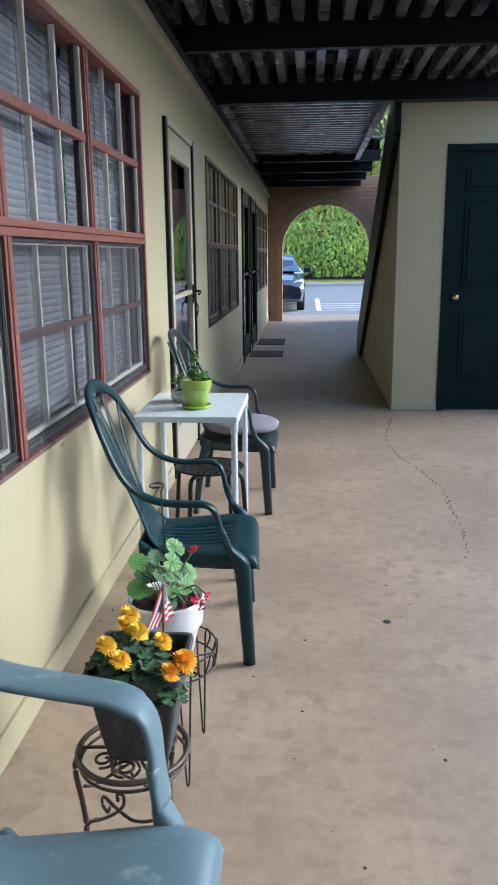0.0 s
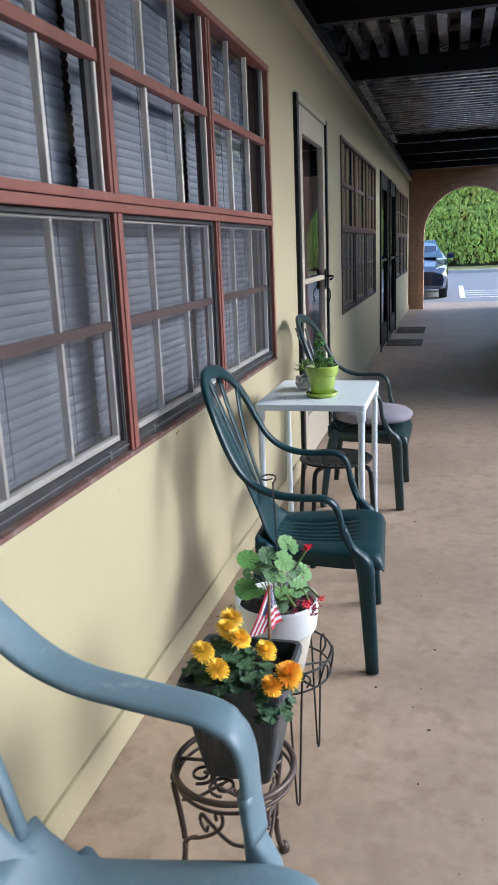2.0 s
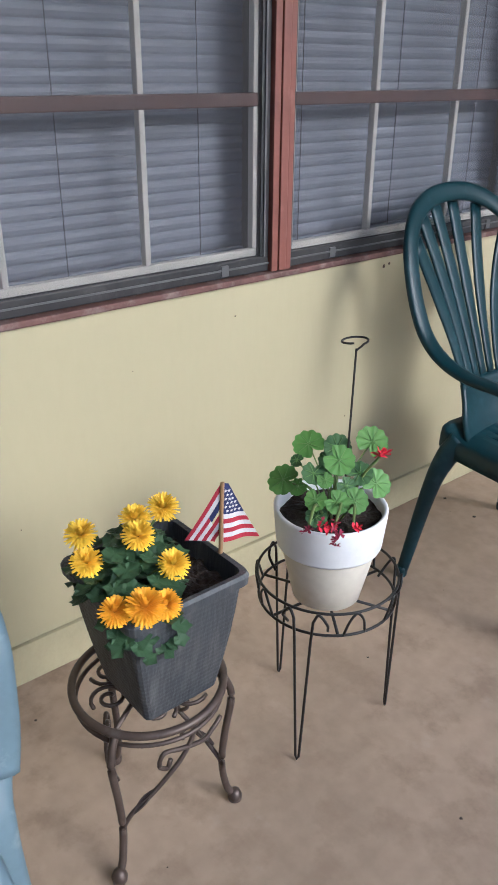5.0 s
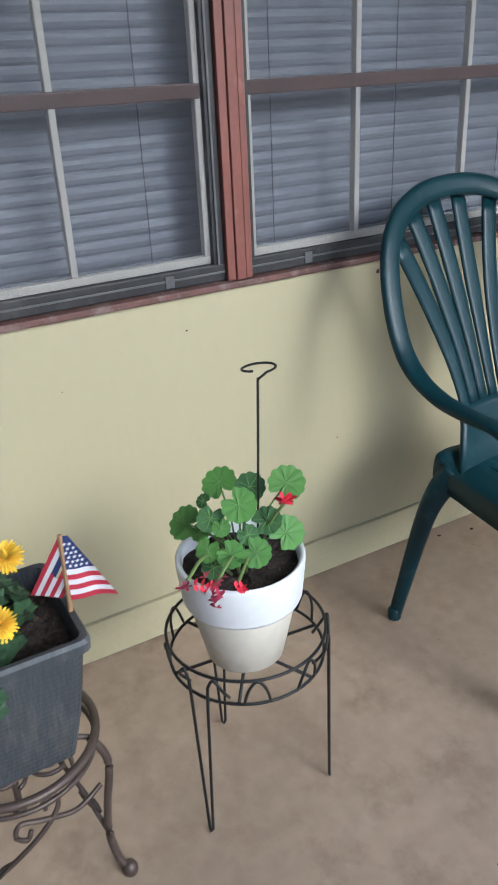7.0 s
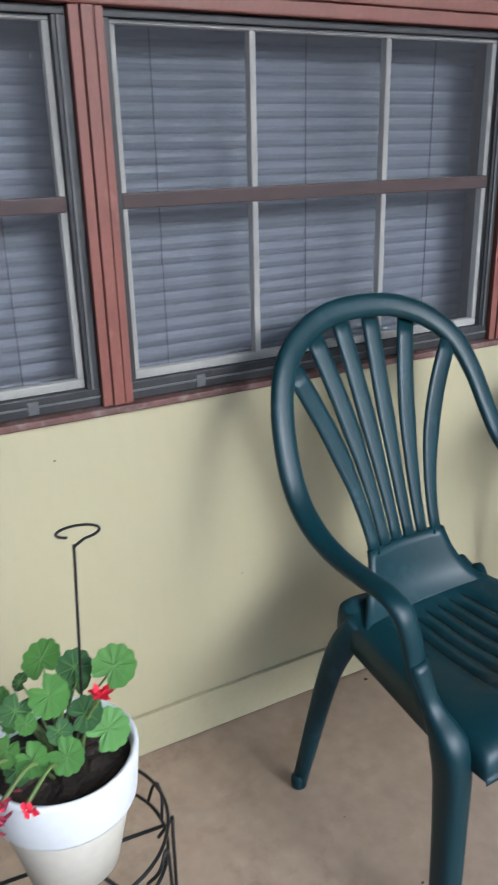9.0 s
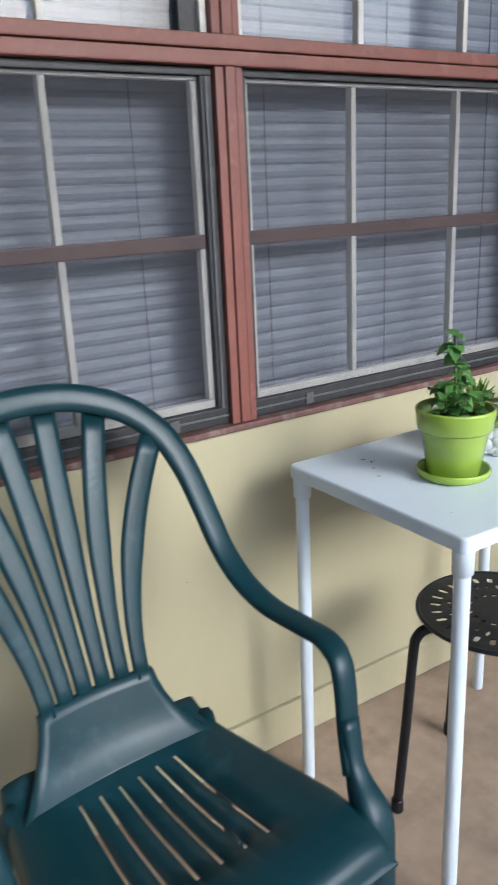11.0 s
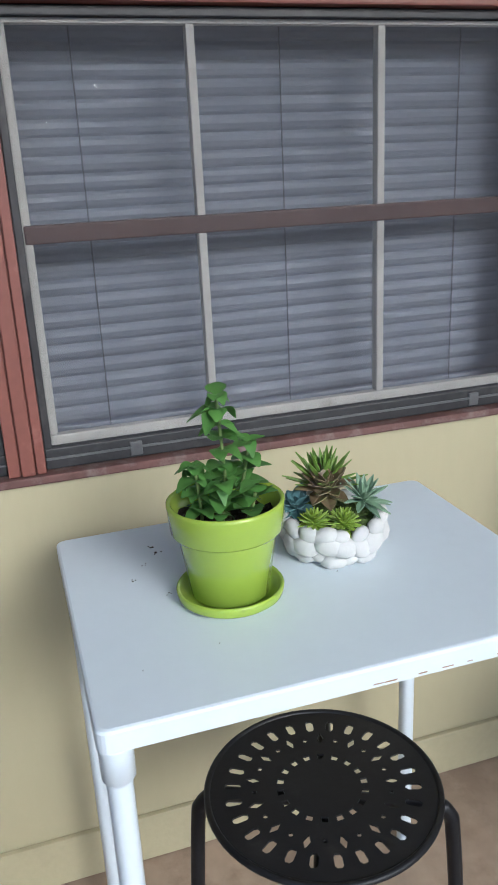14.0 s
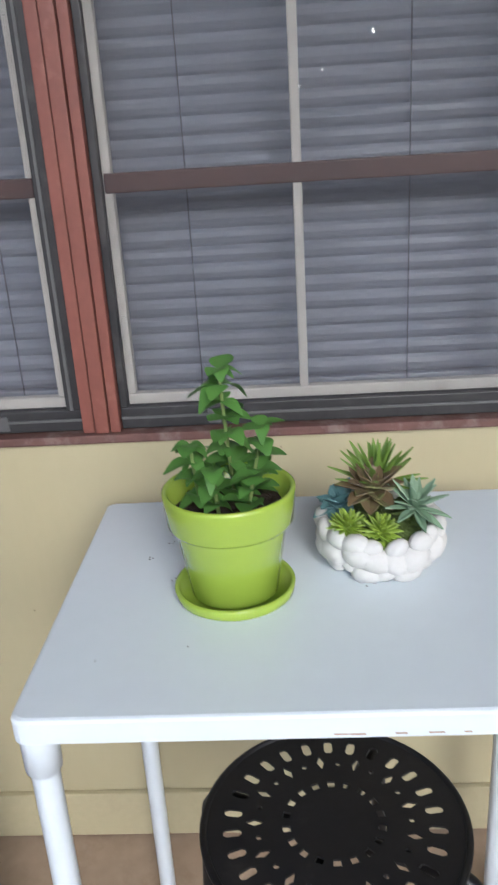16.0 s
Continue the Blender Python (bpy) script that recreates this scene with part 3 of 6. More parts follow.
# ---- windows ----
def window(number, y0, pitch, near):
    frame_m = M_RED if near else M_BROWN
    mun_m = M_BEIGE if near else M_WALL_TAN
    w = thing("window_%d" % number, "red-brown framed triple window, screened below, blinds drawn" if near else "dark brown framed triple window with screens below", "window", kind="structure")
    L = 3 * pitch
    y1 = y0 + L
    bm = bmesh.new()
    box(bm, WX - 0.06, WX + 0.012, y0 - 0.012, y1 + 0.012, WZ0 - 0.004, WZ0 + 0.010, 0.003)
    part("window_sill", bm, M_SILL if near else frame_m, w, "weathered brown sill strip" if near else "")
    for z0, z1, d in ((WZ1 - 0.022, WZ1 + 0.006, 0.012), (1.478, 1.503, 0.012), (1.506, 1.530, 0.008)):
        bm = bmesh.new()
        box(bm, WX - 0.06, WX + d, y0 - 0.012, y1 + 0.012, z0, z1, 0.003)
        part("rail", bm, frame_m, w)
    for i in range(4):
        yc = y0 + i * pitch
        bm = bmesh.new()
        if 0 < i < 3:
            for a, b, d in ((-0.029, -0.011, 0.006), (-0.009, 0.012, 0.009), (0.014, 0.029, 0.006)):
                box(bm, WX - 0.06, WX + d, yc + a, yc + b, WZ0 + 0.012, 1.478, 0.002)
                box(bm, WX - 0.06, WX + d - 0.004, yc + a, yc + b, 1.53, WZ1 - 0.022, 0.002)
            box(bm, WX - 0.06, WX - 0.004, yc - 0.02, yc + 0.02, WZ0 + 0.012, 1.478)
        else:
            s = 1 if i == 0 else -1
            box(bm, WX - 0.06, WX + 0.010, min(yc - 0.012 * s, yc + 0.022 * s), max(yc - 0.012 * s, yc + 0.022 * s), WZ0 + 0.012, WZ1 - 0.022, 0.003)
        part("mullion", bm, frame_m, w)
    for i in range(3):
        a, b = y0 + i * pitch + 0.03, y0 + (i + 1) * pitch - 0.03
        # screen frame and screen
        bm = bmesh.new()
        for q in ((a, b, 0.818, 0.852), (a, b, 1.463, 1.477), (a, a + 0.012, 0.852, 1.463), (b - 0.024, b, 0.852, 1.463)):
            box(bm, WX - 0.030, WX - 0.006, *q, 0.002)
        part("screen_frame", bm, M_DARKALU, w, "dark bronze metal screen frame")
        bm = bmesh.new()
        box(bm, WX - 0.006, WX - 0.002, b - 0.017, b - 0.012, 0.852, 1.463, 0.001)
        box(bm, WX - 0.006, WX - 0.002, a, b, 0.834, 0.838, 0.001)
        part("screen_bead", bm, M_LATCH, w, "grey bead of the screen frame")
        for q in (0.16, 0.86):
            bm = bmesh.new()
            yq = a + (b - a) * q
            box(bm, WX - 0.008, WX - 0.002, yq - 0.010, yq + 0.010, 0.822, 0.846, 0.002)
            part("latch", bm, M_LATCH, w, "small grey pull tab")
        bm = bmesh.new()
        box(bm, WX - 0.013, WX - 0.012, a + 0.012, b - 0.024, 0.852, 1.463)
        part("screen", bm, M_SCREEN, w, "grey insect screen")
        # lower sash
        sx0, sx1 = WX - 0.036, WX - 0.018
        ia, ib = a + 0.012, b - 0.024
        for ya, yb in ((ia, ia + 0.013), (ib - 0.013, ib)):
            bm = bmesh.new()
            box(bm, sx0, sx1, ya, yb, 0.87, 1.456, 0.003)
            part("stile", bm, mun_m, w)
        bm = bmesh.new()
        box(bm, sx0, sx1, ia, ib, 0.853, 0.87, 0.003)
        part("bottom_rail", bm, mun_m, w)
        bm = bmesh.new()
        box(bm, sx0, sx1, ia, ib, 1.456, 1.463, 0.002)
        part("top_rail", bm, mun_m, w)
        thirds = [ia + (ib - ia) * k for k in (0.313, 0.668)]
        for yc in thirds:
            bm = bmesh.new()
            box(bm, sx0, sx1, yc - 0.0065, yc + 0.0065, 0.87, 1.456, 0.002)
            part("muntin", bm, mun_m, w)
        bm = bmesh.new()
        box(bm, sx0, sx1 + 0.004, ia + 0.002, ib - 0.002, 1.164, 1.191, 0.003)
        part("meeting_rail", bm, M_BROWN, w, "dark brown painted cross rail")
        pane(w, sx0 - 0.003, ia, ib, 0.853, 1.47)
        # upper sash
        for ya, yb in ((a, a + 0.014), (b - 0.014, b)):
            bm = bmesh.new()
            box(bm, sx0, sx1 + 0.006, ya, yb, 1.53, WZ1 - 0.022, 0.003)
            part("stile", bm, mun_m, w)
        bm = bmesh.new()
        box(bm, sx0, sx1 - 0.004, b - 0.05, b - 0.014, 1.53, WZ1 - 0.022)
        part("screen_frame", bm, M_DARKALU, w, "dark bronze metal screen frame")
        for k in (1, 2):
            yc = a + (b - a) * k / 3
            bm = bmesh.new()
            box(bm, sx0, sx1 + 0.003, yc - 0.007, yc + 0.007, 1.53, WZ1 - 0.022, 0.003)
            part("muntin", bm, mun_m, w)
        bm = bmesh.new()
        box(bm, sx0, sx1 + 0.012, a, b, 1.852, 1.884, 0.003)
        part("meeting_rail", bm, frame_m, w)
        pane(w, sx0 - 0.003, a, b, 1.53, WZ1 - 0.022)
    return w


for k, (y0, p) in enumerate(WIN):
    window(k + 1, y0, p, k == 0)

# blinds: one behind each light of the window
SLAT = 0.0268


def slat_mesh(width):
    bm = bmesh.new()
    pr = [(-0.007, -0.0138), (-0.001, -0.008), (0.0022, 0.0), (0.0015, 0.008), (-0.002, 0.0142)]
    loft(bm, [[(x, y, z) for x, z in pr] for y in (-width / 2, width / 2)])
    thicken(bm, 0.0006)
    return mesh_of("slat", bm, M_BLIND)


def blind(yc, width):
    b = thing("venetian_blind", "closed venetian blind behind the window, pale blue-grey near, dark brown far", "blind", pose(WX - 0.115, yc, 0), "blinds behind the windows")
    me = slat_mesh(width)
    z = 0.872
    while z < WZ1 - 0.05:
        o = new("slat", me)
        o.parent, o.location = b, (random.uniform(-0.001, 0.001), 0, z)
        o.rotation_euler = (random.uniform(-0.0015, 0.0015), radians(-7 + random.uniform(-0.6, 0.6)), 0)
        z += SLAT
    bm = bmesh.new()
    box(bm, -0.012, 0.012, -width / 2, width / 2, WZ1 - 0.045, WZ1 - 0.005, 0.003)
    part("headrail", bm, M_BLIND, b)
    bm = bmesh.new()
    box(bm, -0.010, 0.008, -width / 2, width / 2, 0.838, 0.856, 0.003)
    part("bottom_rail", bm, M_BLIND, b)
    for y in (-width * 0.36, 0.0, width * 0.36):
        bm = bmesh.new()
        sweep(bm, [(0.012, y, 0.85), (0.012, y, WZ1 - 0.04)], 0.0012, n=5)
        part("cord", bm, M_CORD, b)
    return b


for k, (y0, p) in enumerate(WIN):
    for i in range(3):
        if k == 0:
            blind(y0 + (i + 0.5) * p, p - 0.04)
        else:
            # far windows: flat slats in one mesh, coloured with the frames' dark brown
            b = thing("venetian_blind", "closed venetian blind behind the window, pale blue-grey near, dark brown far", "blind", pose(WX - 0.115, y0 + (i + 0.5) * p, 0), "blinds behind the windows")
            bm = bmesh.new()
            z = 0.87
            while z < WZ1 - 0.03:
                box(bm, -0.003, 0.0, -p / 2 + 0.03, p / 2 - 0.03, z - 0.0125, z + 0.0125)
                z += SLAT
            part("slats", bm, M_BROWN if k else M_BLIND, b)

# ---- doors in the long wall ----
def storm_door(number, y0, y1, h, leaf_m, frame_m, label):
    d = thing("door_%d" % number, label, "door", kind="structure")
    for a, b in ((y0, y0 + 0.07), (y1 - 0.05, y1)):
        bm = bmesh.new()
        box(bm, WX - 0.14, WX + 0.022, a, b, 0.002, h, 0.004)
        part("jamb", bm, M_BLACK, d, "black door jamb")
    bm = bmesh.new()
    box(bm, WX - 0.14, WX + 0.020, y0 + 0.07, y1 - 0.05, h - 0.035, h, 0.004)
    part("lintel", bm, frame_m, d)
    a, b = y0 + 0.075, y1 - 0.055
    x0, x1 = WX - 0.03, WX + 0.008
    bm = bmesh.new()
    s, e = 0.15, 0.075
    for q in ((a, a + s, 0.02, h - 0.04), (b - e, b, 0.02, h - 0.04), (a + s, b - e, 0.02, 0.30), (a + s, b - e, h - 0.19, h - 0.04), (a + s, b - e, 1.14, 1.17)):
        box(bm, x0, x1, *q, 0.004)
    part("door_leaf", bm, leaf_m, d)
    for z0, z1 in ((0.30, 1.14), (1.17, h - 0.19)):
        pane(d, x0 + 0.016, a + s, b - e, z0, z1)
    bm = bmesh.new()
    box(bm, WX - 0.13, WX - 0.09, a, b, 0.01, h - 0.04)
    part("inner_door", bm, M_BROWN, d, "dark brown inner door behind the glass")
    hd = bmesh.new()
    box(hd, x1, x1 + 0.012, b - 0.09, b - 0.055, 1.07, 1.21, 0.004)
    sweep(hd, smooth_line([(x1 + 0.01, b - 0.07, 1.16), (x1 + 0.05, b - 0.07, 1.16), (x1 + 0.058, b - 0.085, 1.15), (x1 + 0.055, b - 0.15, 1.14)], 4), 0.009, n=8)
    sweep(hd, smooth_line([(x1 + 0.012, b - 0.07, 1.10), (x1 + 0.04, b - 0.075, 1.04), (x1 + 0.03, b - 0.08, 0.98)], 4), 0.005, n=6)
    part("door_handle", hd, M_BLACK, d, "black lever handle")
    return d


storm_door(1, *DOORS[0], M_WHITEDOOR, M_WHITEDOOR, "cream-white storm door with tall glass in a black frame, shut")
storm_door(2, *DOORS[1], M_BLACK, M_BLACK, "black storm door with dark glass, shut")
storm_door(3, *DOORS[2], M_BLACK, M_BLACK, "black storm door with dark glass, shut")
for x0, x1, y0, y1 in ((-0.86, -0.38, 11.22, 11.88), (-0.84, -0.40, 12.75, 13.6)):
    bm = bmesh.new()
    box(bm, x0, x1, y0, y1, 0.0, 0.012, 0.004)
    rim = part("doormat", bm, M_MAT)
    tagged(rim, "worn dark brown doormat on the concrete by a black door", "doormat", "doormats")


# ---- monobloc chairs ----
def chair(m, plastic, label, lattice=False, arm_z=0.59, rim=0.019):
    c = thing("plastic_chair", label, "chair", m, "plastic armchairs")
    lift = arm_z - 0.59
    # rim running over the back and down into both arms
    half = [(-0.356, 0.0, 0.960), (-0.350, 0.088, 0.952), (-0.330, 0.166, 0.922), (-0.302, 0.218, 0.875), (-0.272, 0.246, 0.812), (-0.238, 0.260, 0.738), (-0.200, 0.266, 0.675),
            (-0.148, 0.269, 0.632), (-0.080, 0.272, 0.609), (0.0, 0.277, 0.605), (0.052, 0.278, 0.604), (0.086, 0.274, 0.586), (0.103, 0.268, 0.545), (0.114, 0.262, 0.490), (0.138, 0.250, 0.428)]
    if lattice:
        half = [(-0.47, 0.0, 0.985), (-0.462, 0.09, 0.976), (-0.444, 0.17, 0.945), (-0.418, 0.226, 0.89), (-0.385, 0.260, 0.81), (-0.330, 0.274, 0.738), (-0.262, 0.281, 0.676),
                (-0.185, 0.283, 0.640), (-0.090, 0.283, 0.622), (-0.01, 0.281, 0.612), (0.050, 0.279, 0.602), (0.092, 0.275, 0.578), (0.111, 0.270, 0.535), (0.118, 0.264, 0.480), (0.128, 0.252, 0.425)]
    half = [(x, y, z + (lift if z > 0.5 else 0)) for x, y, z in half]
    line = [(x, -y, z) for x, y, z in half[:0:-1]] + half
    pts = smooth_line(line, 5)
    n = len(pts)
    wid = [rim + 0.005 * math.sin(math.pi * i / (n - 1)) for i in range(n)]
    sides = []
    for p in pts:
        back = min(1.0, max(0.0, (-0.16 - p[0]) / 0.12))
        v = Vector((1.0, 0, 0.35)).lerp(Vector((0, 0, 1)), 1 - back)
        if p[0] > 0.08:
            v = Vector((0.9, 0, 0.45))
        sides.append(tuple(v))
    bm = bmesh.new()
    sweep(bm, pts, wid, 0.0105, n=12, side=sides, square=2.6)
    part("arm_rim", bm, plastic, c, smooth=True)
    # seat with slots
    slots = () if lattice else (-0.105, -0.063, -0.021, 0.021, 0.063, 0.105)
    cols = sorted({-0.243, -0.241, -0.235, -0.225, -0.19, -0.15, 0.15, 0.19, 0.225, 0.235, 0.241, 0.243} | {v + d for v in (slots or (-0.1, -0.05, 0, 0.05, 0.1)) for d in (-0.004, 0.004)})
    rows = [-0.185, -0.17, -0.14, -0.11, -0.07, -0.02, 0.03, 0.08, 0.12, 0.16, 0.19, 0.212, 0.226, 0.235, 0.240, 0.242, 0.243]

    if lattice:
        rows[:4] = [-0.23, -0.21, -0.17, -0.12]

    def seat_z(u, v):
        z = 0.408 + 0.05 * max(0, u) ** 1.0 * 0.4 - 0.022 * (1 - (v / 0.24) ** 2) * (1 - abs(u) / 0.4)
        if u > 0.16:
            z -= 4.0 * (u - 0.16) ** 2 + (0.006 if u > 0.23 else 0) + (0.010 if u > 0.238 else 0) + (0.016 if u > 0.241 else 0) + (0.024 if u > 0.2425 else 0)
        if abs(v) > 0.2:
            z -= 0.012 * ((abs(v) - 0.2) / 0.035) ** 2 + (0.012 if abs(v) > 0.238 else 0) + (0.03 if abs(v) > 0.242 else 0)
        if u < -0.12:
            z += 6 * (u + 0.12) ** 2
        return max(z, 0.352)
    bm = bmesh.new()
    vs = [[bm.verts.new((u, v * (0.74 + 0.22 * min(1, max(0, u + 0.185) / 0.3)), seat_z(u, v))) for v in cols] for u in rows]
    for i in range(len(rows) - 1):
        for j in range(len(cols) - 1):
            mid = (cols[j] + cols[j + 1]) / 2
            if any(abs(mid - s) < 0.003 for s in slots) and 3 <= i <= 7:
                continue
            bm.faces.new((vs[i][j], vs[i][j + 1], vs[i + 1][j + 1], vs[i + 1][j]))
    thicken(bm, 0.006)
    part("seat", bm, plastic, c, smooth=True)
    # lower back
    def back_x(y, z):
        return -0.165 - (0.045 if lattice else 0.0) - (0.60 if lattice else 0.40) * (z - 0.42) + 0.06 * (0.95 - z) * (z - 0.42) + 1.1 * y * y
    bm = bmesh.new()
    levels = ((0.388, 0.185), (0.398, 0.172), (0.412, 0.152), (0.43, 0.134), (0.455, 0.119), (0.475, 0.110), (0.495, 0.104), (0.513, 0.101))
    sheets = []
    for off in (0.005, -0.005):
        sheets.append([[(back_x(y, max(z, 0.42)) + off + (0.03 * (0.42 - z) / 0.03 if z < 0.42 else 0), y, z) for y in np.linspace(-w, w, 13)] for z, w in levels])
    fr, bk = [loft(bm, r) for r in sheets]
    ring = lambda g: g[0] + [r[-1] for r in g[1:]] + g[-1][-2::-1] + [r[0] for r in g[-2:0:-1]]
    ra, rb = ring(fr), ring(bk)
    for i in range(len(ra)):
        bm.faces.new((ra[i], ra[(i + 1) % len(ra)], rb[(i + 1) % len(ra)], rb[i]))
    part("lower_back", bm, plastic, c, smooth=True)
    if lattice:
        for k in range(-7, 8):
            for s in (1, -1):
                bm = bmesh.new()
                pts2 = []
                for t in np.linspace(0, 1, 25):
                    y, z = k * 0.034 + s * t * 0.14, 0.52 + t * 0.49
                    if abs(y) < 0.122 + 0.263 * (z - 0.47) and z < 1.004 - 1.3 * y * y:
                        pts2.append((back_x(y, z), y, z))
                if len(pts2) > 3:
                    sweep(bm, pts2, 0.006, 0.004, n=6, side=(1, 0, 0.4))
                    part("lattice_bar", bm, plastic, c, smooth=True)
        for s in (1, -1):
            bm = bmesh.new()
            sweep(bm, [(back_x(s * (0.122 + 0.113 * t), 0.47 + 0.43 * t), s * (0.122 + 0.113 * t), 0.47 + 0.43 * t) for t in np.linspace(0, 1, 8)], 0.016, 0.005, n=8, side=(1, 0, 0.4))
            part("slat", bm, plastic, c, smooth=True)
    else:
        for i in range(6):
            f = i / 5 * 2 - 1
            pts2, ww = [], []
            for t in np.linspace(0, 1, 14):
                z = 0.50 + t * (0.446 - 0.075 * f * f)
                y = f * (0.083 + 0.117 * t ** 1.8)
                pts2.append((back_x(y, z), y, z))
                ww.append(min(0.0215, 0.2 * (0.083 + 0.117 * t ** 1.8) - 0.0028))
            bm = bmesh.new()
            sweep(bm, pts2, ww, 0.0042, n=8, side=(1, 0, 0.4), square=3)
            part("slat", bm, plastic, c, smooth=True)
    for s in (1, -1):
        # front leg: two flanges meeting at a rounded corner, flared to the seat
        bm = bmesh.new()
        lg = smooth_line([(0.112, s * 0.263, 0.505), (0.122 if lattice else 0.144, s * 0.252, 0.428), (0.140 if lattice else 0.180, s * 0.246, 0.37), (0.165 if lattice else 0.190, s * 0.247, 0.25), (0.205, s * 0.260, 0.004)], 5)
        k = len(lg)
        sweep(bm, lg, [0.018 * rim / 0.019 + (-0.006 if lattice else 0.017) * min(1, max(0, i - 4) / 5) - 0.014 * i / (k - 1) for i in range(k)], [0.013 + 0.024 * min(1, max(0, i - 4) / 6) - 0.015 * i / (k - 1) for i in range(k)], n=12, side=(1, 0.0, 0), square=3.2)
        part("leg", bm, plastic, c, smooth=True)
        bm = bmesh.new()
        lg = smooth_line([(-0.130, s * 0.165, 0.395), (-0.155, s * 0.188, 0.35), (-0.178, s * 0.212, 0.25), (-0.205, s * 0.258, 0.004)], 5)
        k = len(lg)
        sweep(bm, lg, [0.034 - 0.019 * i / (k - 1) for i in range(k)], [0.016 - 0.003 * i / (k - 1) for i in range(k)], n=10, side=(0.5, s * 1.0, 0), square=3)
        lathe(bm, [(0.015, 0.0), (0.0165, 0.004), (0.0165, 0.022), (0.013, 0.03)], 12, (-0.205, s * 0.258, 0.0))
        part("leg", bm, plastic, c, smooth=True)
    return c


chair(pose(-0.444, 2.904, 0, 0, 0, 4), M_CHAIR, "dark green moulded plastic armchair with a slatted back, by the wall")
chair(pose(-0.415, 1.14, 0), M_CHAIR_OLD, "faded grey-green moulded plastic armchair with lattice back", True, 0.614, 0.041)
chair(pose(-0.44, 4.57, 0), M_CHAIR_FAR, "blackish-green plastic armchair holding a cushion, beside the white door", False, 0.62)
bm = bmesh.new()
lathe(bm, [(0.02, 0.0), (0.17, 0.002), (0.205, 0.015), (0.212, 0.035), (0.19, 0.056), (0.10, 0.064), (0.02, 0.060)], 28)
for v in bm.verts:
    v.co.x *= 1.04
    r = max(abs(v.co.x), abs(v.co.y))
    v.co.z += 0.006 * noise.noise(v.co * 9)
cu = part("seat_cushion", bm, M_CUSHION, None, smooth=True)
cu.location = (-0.405, 4.57, 0.432)
tagged(cu, "round mauve-grey cloth cushion on the dark armchair", "cushion")

# ---- white table ----
TX0, TX1, TY0, TY1, TZ = -0.768, -0.316, 3.378, 3.972, 0.750
tb = thing("side_table", "small white metal table with round tube legs", "table", pose((TX0 + TX1) / 2, (TY0 + TY1) / 2, 0))
hx, hy = (TX1 - TX0) / 2, (TY1 - TY0) / 2


def rounded(bm, hx, hy, z0, z1, r, n=5, edge=0.004):
    loop = []
    for sx, sy, a0 in ((1, 1, 0), (-1, 1, 90), (-1, -1, 180), (1, -1, 270)):
        for i in range(n + 1):
            a = radians(a0 + 90 * i / n)
            loop.append((sx * (hx - r) + r * math.cos(a), sy * (hy - r) + r * math.sin(a)))
    rings = []
    for z, d in ((z0, 0), (z1 - edge, 0), (z1 - edge * 0.3, edge * 0.3), (z1, edge)):
        rings.append([bm.verts.new((x * (1 - d / hx), y * (1 - d / hy), z)) for x, y in loop])
    for a, b in zip(rings, rings[1:]):
        for j in range(len(loop)):
            bm.faces.new((a[j], a[(j + 1) % len(loop)], b[(j + 1) % len(loop)], b[j]))
    bm.faces.new(rings[0][::-1])
    bm.faces.new(rings[-1])
    return bm


part("tabletop", rounded(bmesh.new(), hx, hy, TZ - 0.026, TZ, 0.013), M_TABLE, tb)
for sx in (1, -1):
    for sy in (1, -1):
        bm = bmesh.new()
        x, y = sx * (hx - 0.019), sy * (hy - 0.019)
        lathe(bm, [(0.012, 0), (0.0135, 0.004), (0.0135, TZ - 0.075), (0.0135, TZ - 0.07), (0.0175, TZ - 0.068), (0.0178, TZ - 0.03), (0.0178, TZ - 0.027)], 16, (x, y, 0))
        part("leg", bm, M_TABLE, tb, smooth=True)

